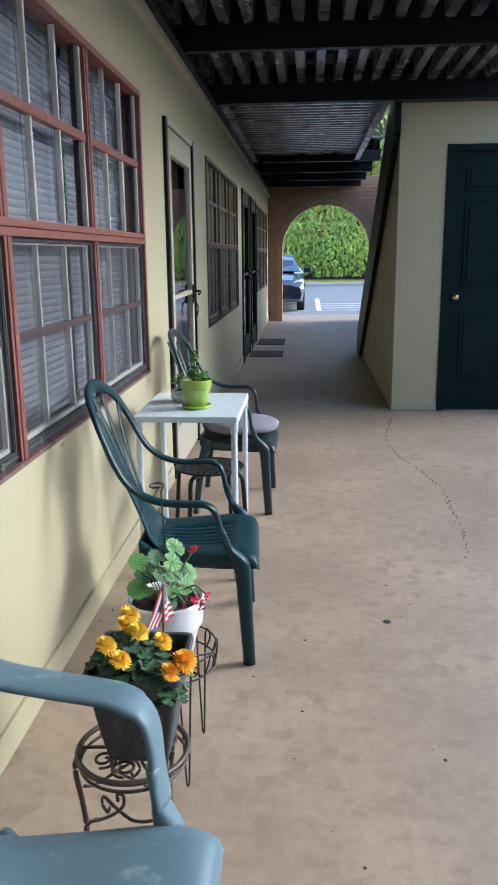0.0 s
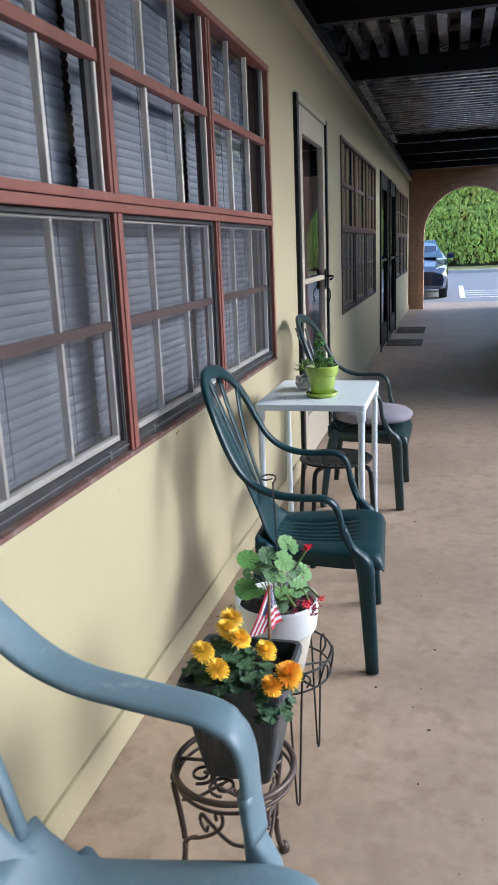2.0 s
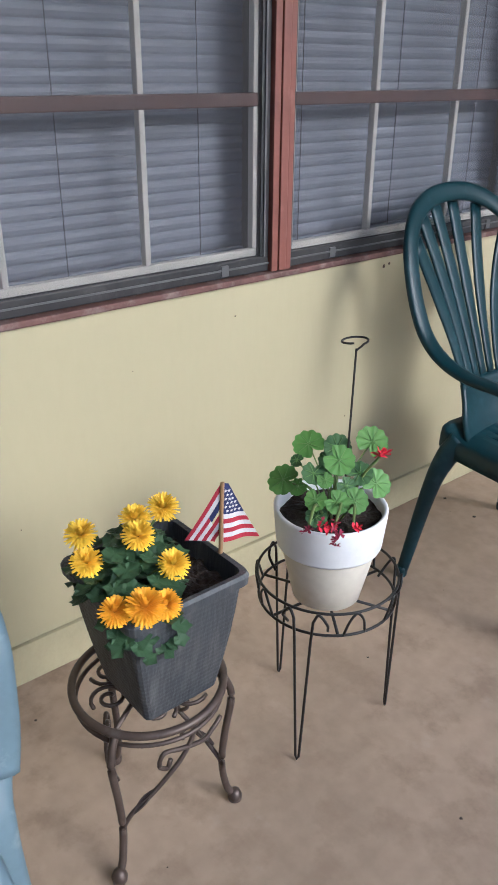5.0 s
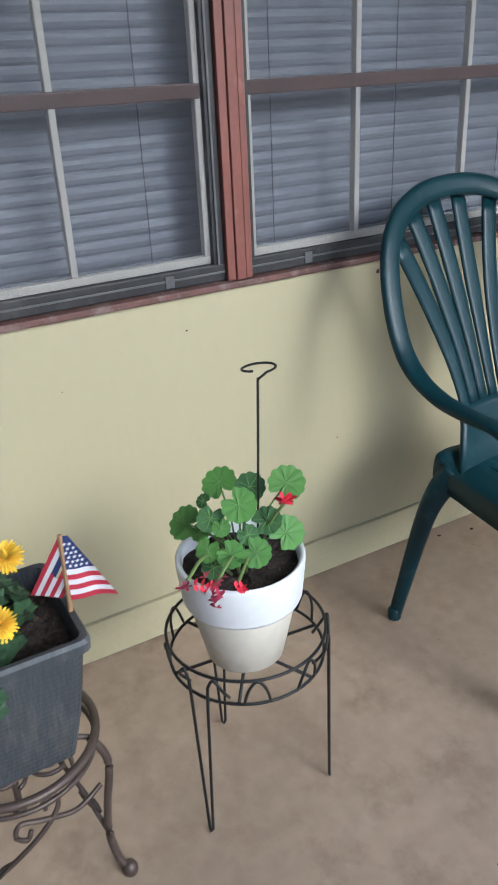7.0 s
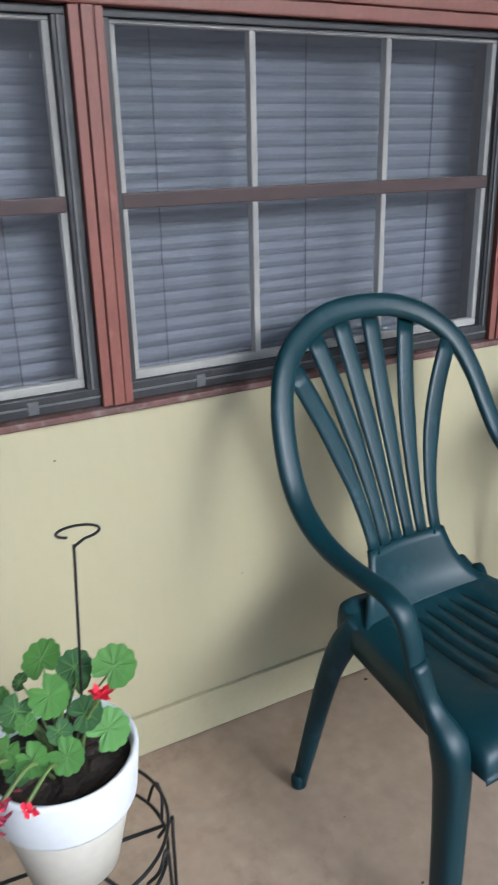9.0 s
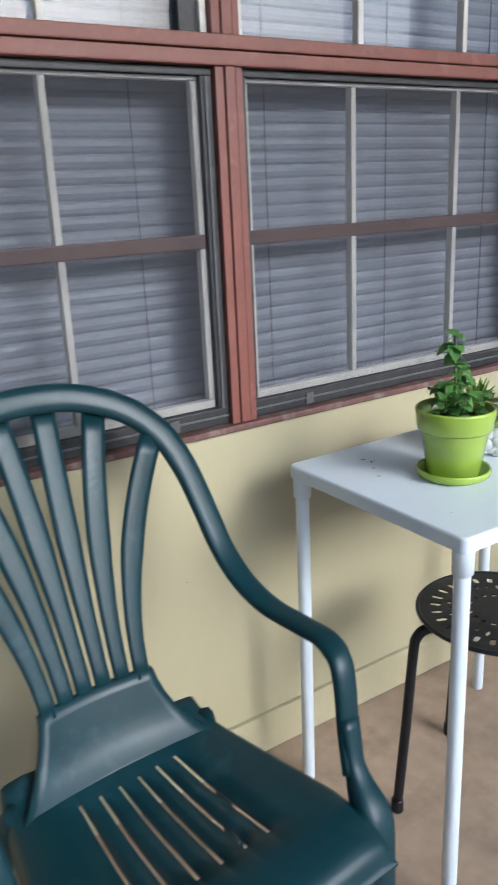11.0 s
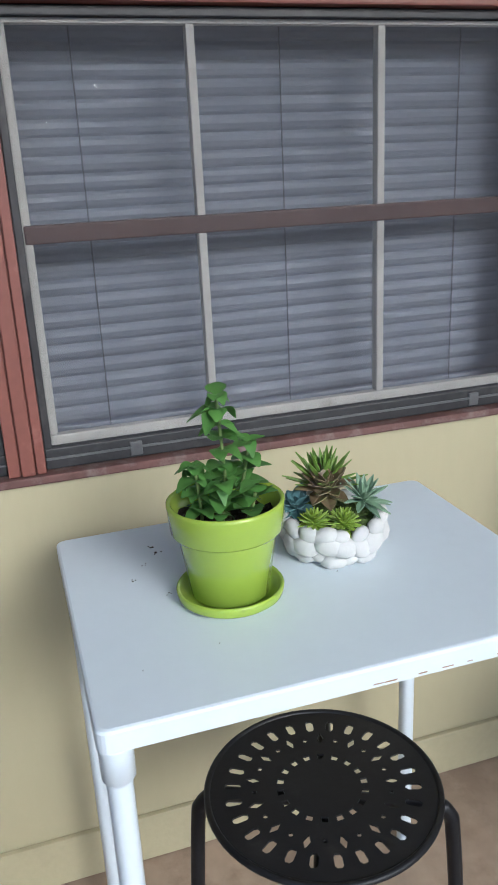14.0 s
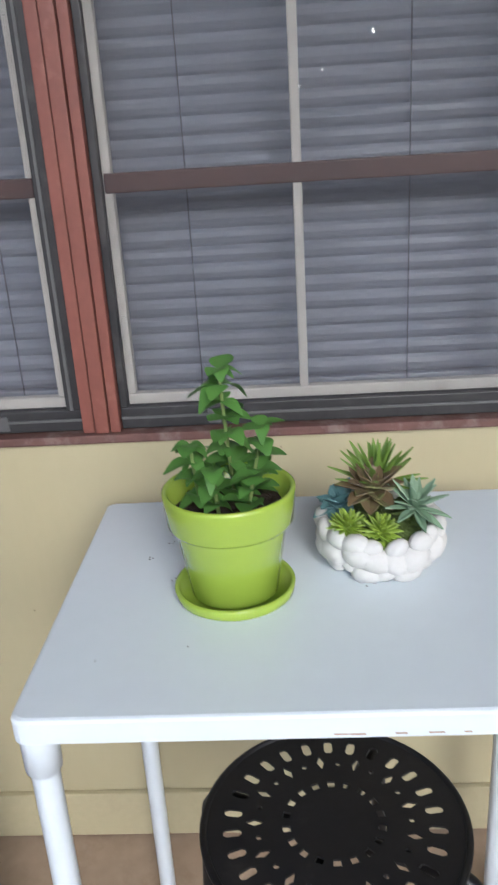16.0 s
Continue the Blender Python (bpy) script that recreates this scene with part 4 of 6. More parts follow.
# ---- perforated stool ----
def stool(m):
    s = thing("stool", "black perforated metal stool with four bent tube legs", "stool", m)
    R = 0.158
    bm = bmesh.new()

    def cut(r, a, shape):
        vs = [bm.verts.new(((r + x) * math.cos(a) - y * math.sin(a), (r + x) * math.sin(a) + y * math.cos(a), 0.452)) for x, y in shape]
        for i in range(len(vs)):
            bm.edges.new((vs[i], vs[(i + 1) % len(vs)]))
    cut(0.0, 0.0, [(R * math.cos(2 * math.pi * j / 72), R * math.sin(2 * math.pi * j / 72)) for j in range(72)])
    slot = [(0.011, 0.003), (0.007, 0.0056), (-0.007, 0.0056), (-0.011, 0.003), (-0.011, -0.003), (-0.007, -0.0056), (0.007, -0.0056), (0.011, -0.003)]
    diamond = [(0.010, 0.0008), (0.0, 0.0050), (-0.010, 0.0008), (-0.010, -0.0008), (0.0, -0.0050), (0.010, -0.0008)]
    dot = [(0.0036 * math.cos(q * math.pi / 3), 0.0036 * math.sin(q * math.pi / 3)) for q in range(6)]
    square = [(0.0046, 0.005), (-0.0046, 0.0042), (-0.0046, -0.0042), (0.0046, -0.005)]
    for q in range(26):
        a = 2 * math.pi * q / 26
        cut(0.123, a, slot)
        cut(0.096 if q % 2 else 0.093, a + 0.12, diamond if q % 2 else dot)
    for q in range(18):
        cut(0.058, 2 * math.pi * q / 18, square)
    bmesh.ops.triangle_fill(bm, use_beauty=True, use_dissolve=False, edges=bm.edges[:])
    thicken(bm, 0.003)
    part("seat", bm, M_STOOL, s)
    for k in range(4):
        a = radians(-23.7 + 90 * k)
        ca, sa = math.cos(a), math.sin(a)
        pts = smooth_line([(r * ca, r * sa, z) for r, z in ((0.02, 0.430), (0.10, 0.432), (0.150, 0.430), (0.170, 0.415), (0.177, 0.380), (0.190, 0.20), (0.205, 0.012))], 4)
        bm = bmesh.new()
        sweep(bm, pts, 0.0105, n=10)
        lg = part("leg", bm, M_STOOL, s, smooth=True)
        bm = bmesh.new()
        lathe(bm, [(0.012, 0), (0.0135, 0.003), (0.013, 0.028), (0.011, 0.03)], 12, (0.205 * ca, 0.205 * sa, 0))
        part("rubber_foot", bm, M_STOOL, lg)
    bm = bmesh.new()
    sweep(bm, [(0.158 * math.cos(2 * math.pi * j / 64), 0.158 * math.sin(2 * math.pi * j / 64), 0.450) for j in range(64)], 0.0048, n=8, closed=True)
    part("rolled_edge", bm, M_STOOL, s, smooth=True)
    return s


stool(pose(-0.479, 3.675, 0))

# ---- plants and their pots ----
def disc_leaf(bm, c, normal, r, spin=0.0, cup=0.25, lobes=7, wave=0.10, notch=True, n=28):
    """A round scalloped leaf about c, with a notch at its stalk."""
    q = Vector(normal).to_track_quat("Z", "Y").to_matrix() @ Matrix.Rotation(spin, 3, "Z")
    c = Vector(c)
    ctr = bm.verts.new(c)
    prev = None
    rings = []
    for f in (0.5, 1.0):
        ring = []
        for j in range(n + 1):
            a = 2 * math.pi * j / n
            rr = r * f * (1 + wave * f * (abs(math.cos(lobes * a / 2)) - 0.6))
            if notch:
                d = min(a, 2 * math.pi - a)
                rr *= 0.42 + 0.58 * min(1, d / 0.42)
            p = Vector((rr * math.cos(a), rr * math.sin(a), cup * r * f * f * (0.6 + 0.5 * math.cos(lobes * a)) * 0.5))
            ring.append(bm.verts.new(c + q @ p))
        rings.append(ring)
    for j in range(n):
        bm.faces.new((ctr, rings[0][j], rings[0][j + 1]))
        bm.faces.new((rings[0][j], rings[1][j], rings[1][j + 1], rings[0][j + 1]))
    return q


def veins(bm, c, q, r, n=7):
    for k in range(n):
        a = 0.55 + (2 * math.pi - 1.1) * k / (n - 1)
        pts = [Vector(c) + q @ Vector((r * f * math.cos(a), r * f * math.sin(a), 0.0015 + 0.07 * r * f * f)) for f in (0.04, 0.45, 0.82)]
        sweep(bm, pts, [0.0009, 0.0007, 0.0003], n=4)


def blade(bm, base, tip, width, fold=0.25, bend=(0, 0, 0), n=5, shape=1.0, reach=0.92):
    """A pointed leaf from base to tip."""
    b, t = Vector(base), Vector(tip)
    d = (t - b)
    s = d.cross(Vector((0, 0, 1)))
    if s.length < 1e-5:
        s = Vector((1, 0, 0))
    s.normalize()
    u = s.cross(d).normalized()
    rows = []
    for i in range(n + 1):
        f = i / n
        w = width * (math.sin(math.pi * min(0.999, f ** shape * reach + 0.06)))
        c = b + d * f + Vector(bend) * (f * f)
        rows.append([c - s * w + u * (fold * w), c, c + s * w + u * (fold * w)])
    loft(bm, rows)


def pot_soil(bm, r, z, n=24, rough=0.004):
    rows = []
    c = bm.verts.new((0, 0, z + rough))
    rings = []
    for f in (0.35, 0.7, 1.0):
        rings.append([bm.verts.new((r * f * math.cos(2 * math.pi * j / n), r * f * math.sin(2 * math.pi * j / n), z + random.uniform(-rough, rough))) for j in range(n)])
    for j in range(n):
        bm.faces.new((c, rings[0][j], rings[0][(j + 1) % n]))
        for a, b in zip(rings, rings[1:]):
            bm.faces.new((a[j], b[j], b[(j + 1) % n], a[(j + 1) % n]))
    return bm


# iron scroll stand
SS = (-0.418, 1.708)
ss = thing("scroll_plant_stand", "bronze-painted iron plant stand with scrollwork and three legs", "plant stand", pose(*SS, 0))
for r, z, w in ((0.126, 0.316, 0.007), (0.122, 0.292, 0.004)):
    bm = bmesh.new()
    sweep(bm, [(r * math.cos(2 * math.pi * j / 48), r * math.sin(2 * math.pi * j / 48), z) for j in range(48)], w, n=8, closed=True)
    part("ring", bm, M_BRONZE, ss, smooth=True)


def scroll(bm, centre, ux, uz, r0, turns, start, w, n=26, tail=None):
    c = Vector(centre)
    pts = []
    for i in range(n + 1):
        f = i / n
        a = start + turns * 2 * math.pi * f
        r = r0 * (1 - 0.78 * f)
        pts.append(c + Vector(ux) * (r * math.cos(a)) + Vector(uz) * (r * math.sin(a)))
    if tail:
        pts = [Vector(t) for t in tail] + pts
    sweep(bm, pts, w, n=6)


for k, a in enumerate((-58, 61, 181)):
    ca, sa = math.cos(radians(a)), math.sin(radians(a))
    bm = bmesh.new()
    pts = smooth_line([(r * ca, r * sa, z) for r, z in ((0.118, 0.312), (0.134, 0.285), (0.140, 0.25), (0.128, 0.17), (0.122, 0.10), (0.130, 0.04), (0.144, 0.012))], 5)
    sweep(bm, pts, 0.0068, n=8)
    lathe(bm, [(0.004, 0.0), (0.013, 0.003), (0.014, 0.012), (0.010, 0.022), (0.004, 0.026)], 12, (0.146 * ca, 0.146 * sa, 0))
    part("leg", bm, M_BRONZE, ss, smooth=True)
    # scrolls between the legs
    b = a + 120
    cb, sb = math.cos(radians(b)), math.sin(radians(b))
    P = lambda f, z, out=1.0: ((ca + (cb - ca) * f) * 0.122 * out, (sa + (sb - sa) * f) * 0.122 * out, z)
    ux = Vector((cb - ca, sb - sa, 0)).normalized()
    bm = bmesh.new()
    sweep(bm, smooth_line([P(0, 0.10), P(0.12, 0.125, 1.05), P(0.3, 0.15, 1.2), P(0.5, 0.19, 1.3), P(0.62, 0.225, 1.25), P(0.62, 0.25, 1.2), P(0.55, 0.245, 1.2), P(0.555, 0.228, 1.2)], 5), 0.0042, n=6)
    part("scroll", bm, M_BRONZE, ss, smooth=True)
    bm = bmesh.new()
    sweep(bm, smooth_line([P(1, 0.21), P(0.85, 0.20, 1.1), P(0.7, 0.20, 1.25), P(0.52, 0.215, 1.28), P(0.40, 0.225, 1.25), P(0.36, 0.20, 1.2), P(0.42, 0.185, 1.2), P(0.45, 0.20, 1.2)], 5), 0.0042, n=6)
    part("scroll", bm, M_BRONZE, ss, smooth=True)
    bm = bmesh.new()
    c = Vector(P(0.22, 0.14, 1.14))
    blade(bm, c - ux * 0.02 - Vector((0, 0, 0.012)), c + ux * 0.025 + Vector((0, 0, 0.012)), 0.007, 0.5)
    thicken(bm, 0.002)
    part("iron_leaf", bm, M_BRONZE, ss)
    # scrolls in the top
    for s, q in ((1, 0.30), (-1, 0.72)):
        bm = bmesh.new()
        aa = radians(a + 120 * q)
        c = (0.072 * math.cos(aa), 0.072 * math.sin(aa), 0.314)
        scroll(bm, c, (math.cos(aa + 0.5), math.sin(aa + 0.5), 0), (-math.sin(aa + 0.5) * s, math.cos(aa + 0.5) * s, 0), 0.032, 1.5, 0.3, 0.0036)
        part("scroll", bm, M_BRONZE, ss, smooth=True)
    bm = bmesh.new()
    sweep(bm, [(0, 0, 0.316), (0.06 * ca, 0.06 * sa, 0.316), (0.124 * ca, 0.124 * sa, 0.314)], 0.0042, n=6)
    part("spoke", bm, M_BRONZE, ss, smooth=True)

# square planter with chrysanthemums
PL = (-0.394, 1.716)
pz0, pz1, ph0, ph1 = 0.322, 0.552, 0.066, 0.108
pl = thing("square_planter", "charcoal ribbed square plastic planter filled with dark soil", "planter", pose(*PL, 0))


def square_ring(bm, rows, r=0.14):
    rings = []
    for h, z in rows:
        loop = []
        c = h * r
        for sx, sy, a0 in ((1, 1, 0), (-1, 1, 90), (-1, -1, 180), (1, -1, 270)):
            for i in range(4):
                a = radians(a0 + 30 * i)
                loop.append(bm.verts.new((sx * (h - c) + c * math.cos(a), sy * (h - c) + c * math.sin(a), z)))
        rings.append(loop)
    for a, b in zip(rings, rings[1:]):
        for j in range(len(a)):
            bm.faces.new((a[j], a[(j + 1) % len(a)], b[(j + 1) % len(a)], b[j]))
    return rings


bm = bmesh.new()
rows = [(ph0 * 0.96, pz0), (ph0, pz0 + 0.004)]
K = 44
for i in range(1, K):
    f = i / K
    rows.append((ph0 + (ph1 - 0.010 - ph0) * f + 0.003 * math.sin(f * 3.1) + (0.00015 if i % 2 else -0.00015), pz0 + (pz1 - 0.024 - pz0) * f))
rows += [(ph1 - 0.009, pz1 - 0.022), (ph1 - 0.001, pz1 - 0.020), (ph1, pz1 - 0.006), (ph1 - 0.003, pz1), (ph1 - 0.011, pz1 - 0.001), (ph1 - 0.014, pz1 - 0.03), (ph1 - 0.03, pz0 + 0.09)]
rg = square_ring(bm, rows)
bm.faces.new(rg[0][::-1])
bm.faces.new(rg[-1])
part("planter_body", bm, M_PLANTER, pl)
bm = bmesh.new()
g = 22
hh = ph1 - 0.016
vs = [[bm.verts.new((-hh + 2 * hh * i / g, -hh + 2 * hh * j / g, pz1 - 0.034 + 0.010 * noise.noise(Vector((i * 0.35, j * 0.35, 3))) + random.uniform(-0.004, 0.004))) for j in range(g + 1)] for i in range(g + 1)]
for i in range(g):
    for j in range(g):
        bm.faces.new((vs[i][j], vs[i + 1][j], vs[i + 1][j + 1], vs[i][j + 1]))
part("soil", bm, M_SOIL, pl, "dark crumbly potting soil")

mum = thing("chrysanthemum_plant", "chrysanthemum with yellow-orange blooms and dark green leaves", "flower", pose(*PL, 0))
bm = bmesh.new()
rnd = random.Random(4)
MUMS = [(-0.052, -0.090, 0.094, 1, 0.026), (-0.020, -0.100, 0.066, 1, 0.026), (-0.026, -0.012, 0.104, 1, 0.026), (0.004, -0.026, 0.094, 1, 0.027), (-0.030, 0.040, 0.102, 1, 0.027), (0.050, 0.004, 0.056, 1, 0.026),
        (0.112, -0.085, 0.058, 2, 0.030), (0.088, -0.118, 0.052, 2, 0.024), (0.116, -0.055, 0.050, 2, 0.024)]
MZ = pz1 - 0.03
for x, y, h, *_ in MUMS:
    bx, by = x * 0.45 - 0.02, y * 0.4 - 0.03
    sweep(bm, smooth_line([(bx, by, MZ), ((bx + x) / 2 - 0.01, (by + y) / 2, MZ + h * 0.55), (x, y, MZ + h)], 4), 0.0022, n=5)
part("stalk", bm, M_STEM, mum)
bm = bmesh.new()
leaf_spots = []
for _ in range(175):
    a, r = rnd.uniform(0, 6.283), rnd.uniform(0, 1) ** 0.6
    x = -0.02 + 0.082 * r * math.cos(a)
    y = -0.032 + 0.085 * r * math.sin(a)
    leaf_spots.append((x, y, MZ + rnd.uniform(0.0, 0.085) * (1.15 - r * 0.6)))
for _ in range(26):
    leaf_spots.append((rnd.uniform(0.06, 0.125), rnd.uniform(-0.125, -0.02), MZ + rnd.uniform(-0.045, 0.04)))
for x, y, z in leaf_spots:
    out = Vector((x + 0.02, y + 0.03, rnd.uniform(0.02, 0.09))).normalized()
    out = (out + Vector((rnd.uniform(-.5, .5), rnd.uniform(-.5, .5), rnd.uniform(0, .5)))).normalized()
    nrm = (Vector((0, 0, 1)) + out * 0.55 + Vector((rnd.uniform(-.4, .4), rnd.uniform(-.4, .4), 0))).normalized()
    disc_leaf(bm, (x, y, z), nrm, rnd.uniform(0.010, 0.019), rnd.uniform(0, 6.28), 0.5, 5, 0.55, True, 15)
part("leaves", bm, M_MUMLEAF, mum, "small lobed dark green leaves")
for x, y, h, kind, R in MUMS:
    bm = bmesh.new()
    c = Vector((x, y, MZ + h))
    R = R * 0.95
    up = Vector((0.55 + x * 2, -0.2 + y * 1.0, 1.0)).normalized()
    q = up.to_track_quat("Z", "Y").to_matrix()
    for layer, (n_, t_, r_) in enumerate(((26, 2, 1.0), (25, 14, 1.0), (23, 27, 0.94), (20, 40, 0.84), (17, 53, 0.72), (13, 66, 0.58), (8, 80, 0.45))):
        for j in range(n_):
            a = 2 * math.pi * (j + 0.5 * (layer % 2) + rnd.uniform(-.2, .2)) / n_
            t2 = radians(t_ + rnd.uniform(-8, 8))
            tip = Vector((math.cos(a) * math.cos(t2), math.sin(a) * math.cos(t2), math.sin(t2))) * R * r_ * rnd.uniform(0.92, 1.08)
            blade(bm, c + q @ (tip * 0.12), c + q @ tip, R * 0.105, 0.35, n=3, shape=1.0, reach=0.76)
    part("bloom", bm, M_YELLOW if kind == 1 else M_YELLOW2, mum, "yellow bloom" if kind == 1 else "orange-yellow bloom")

# small flag on a stick
fl = thing("flag", "small striped flag with starred blue canton on a stick", "flag", pose(-0.360, 1.816, 0))
bm = bmesh.new()
sweep(bm, [(0, 0, 0.49), (0.004, 0.004, 0.676)], 0.0035, n=8)
part("flagstick", bm, M_STICK, fl)


APEX = Vector((0.004, 0.004, 0.676))


def near_flap(u, v):
    """The half that shows the canton: v runs down the stick, u out to the sloping edge."""
    wide = 0.010 + 0.056 * v
    sag = Vector((0.010, 0.090, -0.030)).normalized() * (wide * u)
    fold = Vector((1.0, 0.1, 0.0)) * (0.007 * math.sin(u * 5.5 + v * 1.5) * u * v)
    return APEX + Vector((0.0022, 0.0, -0.104 * v)) + sag + fold + Vector((0, 0, 0.012 * u * v))


def far_flap(u, v):
    """The half folded back, its stripes falling aslant from the stick."""
    reach = 0.118 * (1 - 0.80 * v)
    fold = Vector((0.5, -0.3, 0.0)) * (0.006 * math.sin(u * 4.0 + v * 2.0) * u)
    return APEX + Vector((-0.002, 0.0, -0.085 * v)) + Vector((-0.29, -0.40, -0.87)) * (reach * u) + fold


def cloth(name, fn, u0, u1, v0, v1, material, lab=""):
    bm = bmesh.new()
    loft(bm, [[fn(u0 + (u1 - u0) * i / 10, v0 + (v1 - v0) * j / 2) for j in range(3)] for i in range(11)])
    thicken(bm, 0.0007)
    part(name, bm, material, fl, lab)


cloth("canton", near_flap, 0.0, 1.0, 0.0, 0.52, M_FLAGBLUE, "dark blue canton")
for i in range(6):
    cloth("stripe", near_flap, 0.0, 1.0, 0.52 + 0.08 * i, 0.60 + 0.08 * i, M_FLAGRED if i % 2 else M_FLAGWHITE)
cloth("canton", far_flap, 0.0, 0.45, 0.30, 0.48, M_FLAGBLUE, "dark blue canton")
for i in range(7):
    cloth("stripe", far_flap, 0.45 if i in (2, 3) else 0.0, 1.0, i / 7, (i + 1) / 7, M_FLAGWHITE if i % 2 else M_FLAGRED)
for r in range(6):
    for k in range(2 + r // 2):
        v = 0.12 + 0.068 * r
        u = (k + (0.75 if r % 2 else 0.45)) / (2.4 + r // 2)
        p = near_flap(u, v) + Vector((0.0016, -0.0004, 0))
        bm = bmesh.new()
        st_ = []
        for j in range(10):
            a, rr = math.pi / 2 + j * math.pi / 5, 0.0030 if j % 2 == 0 else 0.0013
            st_.append(bm.verts.new(p + Vector((0.1, 0.99, 0)) * (rr * math.cos(a)) + Vector((0, 0, 1)) * (rr * math.sin(a))))
        bm.faces.new(st_)
        thicken(bm, 0.0004)
        part("star", bm, M_FLAGWHITE, fl)

# wire stand
WS = (-0.408, 2.113)
ws = thing("wire_plant_stand", "black wire plant stand with two rings and hairpin legs", "plant stand", pose(*WS, 0))
for r, z in ((0.136, 0.362), (0.133, 0.312)):
    bm = bmesh.new()
    sweep(bm, [(r * math.cos(2 * math.pi * j / 56), r * math.sin(2 * math.pi * j / 56), z) for j in range(56)], 0.0028, n=7, closed=True)
    part("ring", bm, M_WIRE, ws, smooth=True)
for k in range(9):
    a = radians(18 + 40 * k)
    bm = bmesh.new()
    sweep(bm, smooth_line([(0.133 * math.cos(a - 0.16), 0.133 * math.sin(a - 0.16), 0.312), (0.139 * math.cos(a - 0.1), 0.139 * math.sin(a - 0.1), 0.345), (0.139 * math.cos(a), 0.139 * math.sin(a), 0.362), (0.139 * math.cos(a + 0.1), 0.139 * math.sin(a + 0.1), 0.345), (0.133 * math.cos(a + 0.16), 0.133 * math.sin(a + 0.16), 0.312)], 4), 0.0026, n=6)
    if k % 3 != 1:
        part("loop", bm, M_WIRE, ws, smooth=True)
    else:
        bm.free()
for a in (-62, 57, 176):
    bm = bmesh.new()
    a = radians(a)
    E_ = lambda r, d, z: (r * math.cos(a + d), r * math.sin(a + d), z)
    sweep(bm, smooth_line([E_(0.120, -0.33, 0.312), E_(0.139, -0.31, 0.34), E_(0.142, -0.2, 0.362), E_(0.142, -0.13, 0.345)], 4) + [Vector(E_(0.142, -0.11, 0.30)), Vector(E_(0.142, -0.025, 0.012)), Vector(E_(0.143, 0.0, 0.004)), Vector(E_(0.142, 0.025, 0.012)), Vector(E_(0.142, 0.11, 0.30))] + smooth_line([E_(0.142, 0.13, 0.345), E_(0.142, 0.2, 0.362), E_(0.139, 0.31, 0.34), E_(0.120, 0.33, 0.312)], 4), 0.0028, n=7)
    part("leg", bm, M_WIRE, ws, smooth=True)
for d in (25, 85, 145):
    bm = bmesh.new()
    a = radians(d)
    sweep(bm, [(-0.132 * math.cos(a), -0.132 * math.sin(a), 0.310), (0.132 * math.cos(a), 0.132 * math.sin(a), 0.310)], 0.003, n=6)
    part("cross_bar", bm, M_WIRE, ws, smooth=True)

# white pot with geranium
wp = thing("flower_pot", "white-rimmed cream clay pot on a wire stand", "flower pot", pose(WS[0] + 0.0, WS[1] - 0.002, 0.313))
bm = bmesh.new()
lathe(bm, [(0.062, 0), (0.066, 0.003), (0.091, 0.118), (0.091, 0.125), (0.0, 0.125)], 40)
part("pot_body", bm, M_CREAMPOT, wp, "cream painted lower pot with water stains", True)
bm = bmesh.new()
lathe(bm, [(0.091, 0.118), (0.098, 0.119), (0.100, 0.124), (0.106, 0.188), (0.106, 0.195), (0.102, 0.197), (0.097, 0.193), (0.093, 0.165), (0.09, 0.15)], 40)
part("pot_rim", bm, M_WHITEPOT, wp, "bright white painted rim", True)
part("soil", pot_soil(bmesh.new(), 0.096, 0.176, 28, 0.005), M_SOIL, wp, "dark potting soil")
ger = thing("geranium_plant", "geranium with scalloped green leaves and a few red flowers", "flower", pose(*WS, 0))
rnd = random.Random(9)
LEAVES = [(-0.072, 0.004, 0.604, 0.030, 0), (-0.030, 0.038, 0.604, 0.026, 1), (0.022, -0.010, 0.612, 0.028, 0), (0.016, 0.080, 0.620, 0.030, 0), (0.058, 0.052, 0.560, 0.028, 0), (-0.060, -0.068, 0.558, 0.030, 0),
          (0.000, -0.050, 0.590, 0.022, 1), (0.022, -0.043, 0.583, 0.015, 0), (0.036, 0.030, 0.578, 0.024, 1), (0.038, -0.006, 0.566, 0.017, 1), (0.030, -0.072, 0.557, 0.020, 0), (0.058, -0.047, 0.556, 0.022, 0), (0.062, -0.006, 0.546, 0.024, 0),
          (-0.066, -0.030, 0.583, 0.013, 1), (0.024, -0.062, 0.518, 0.020, 1), (-0.040, -0.050, 0.545, 0.018, 0), (-0.02, 0.012, 0.575, 0.02, 1), (-0.055, 0.045, 0.565, 0.022, 1)]
bm, bv, bs = bmesh.new(), bmesh.new(), bmesh.new()
leaf_obs = []
for x, y, z, r, dark in LEAVES:
    nrm = (Vector((x * 3.0 + 0.50, y * 3.0 - 0.40, 0.75)) + Vector((rnd.uniform(-.2, .2), rnd.uniform(-.2, .2), 0))).normalized()
    sp = math.atan2(-y, -x) - 0.3 + rnd.uniform(-.5, .5)
    lb = bmesh.new()
    q = disc_leaf(lb, (x, y, z), nrm, r, sp, 0.16, 11, 0.09, True, 44)
    lf = part("leaf", lb, M_GERLEAF_OLD if dark else M_GERLEAF, ger, smooth=True)
    bv = bmesh.new()
    veins(bv, (x, y, z), q, r)
    part("leaf_vein", bv, M_GERVEIN, lf)
    sweep(bs, smooth_line([(x * 0.15, y * 0.15, 0.488), (x * 0.5, y * 0.5, (z + 0.49) / 2 + 0.012), (x, y, z)], 4), 0.0016, n=5)
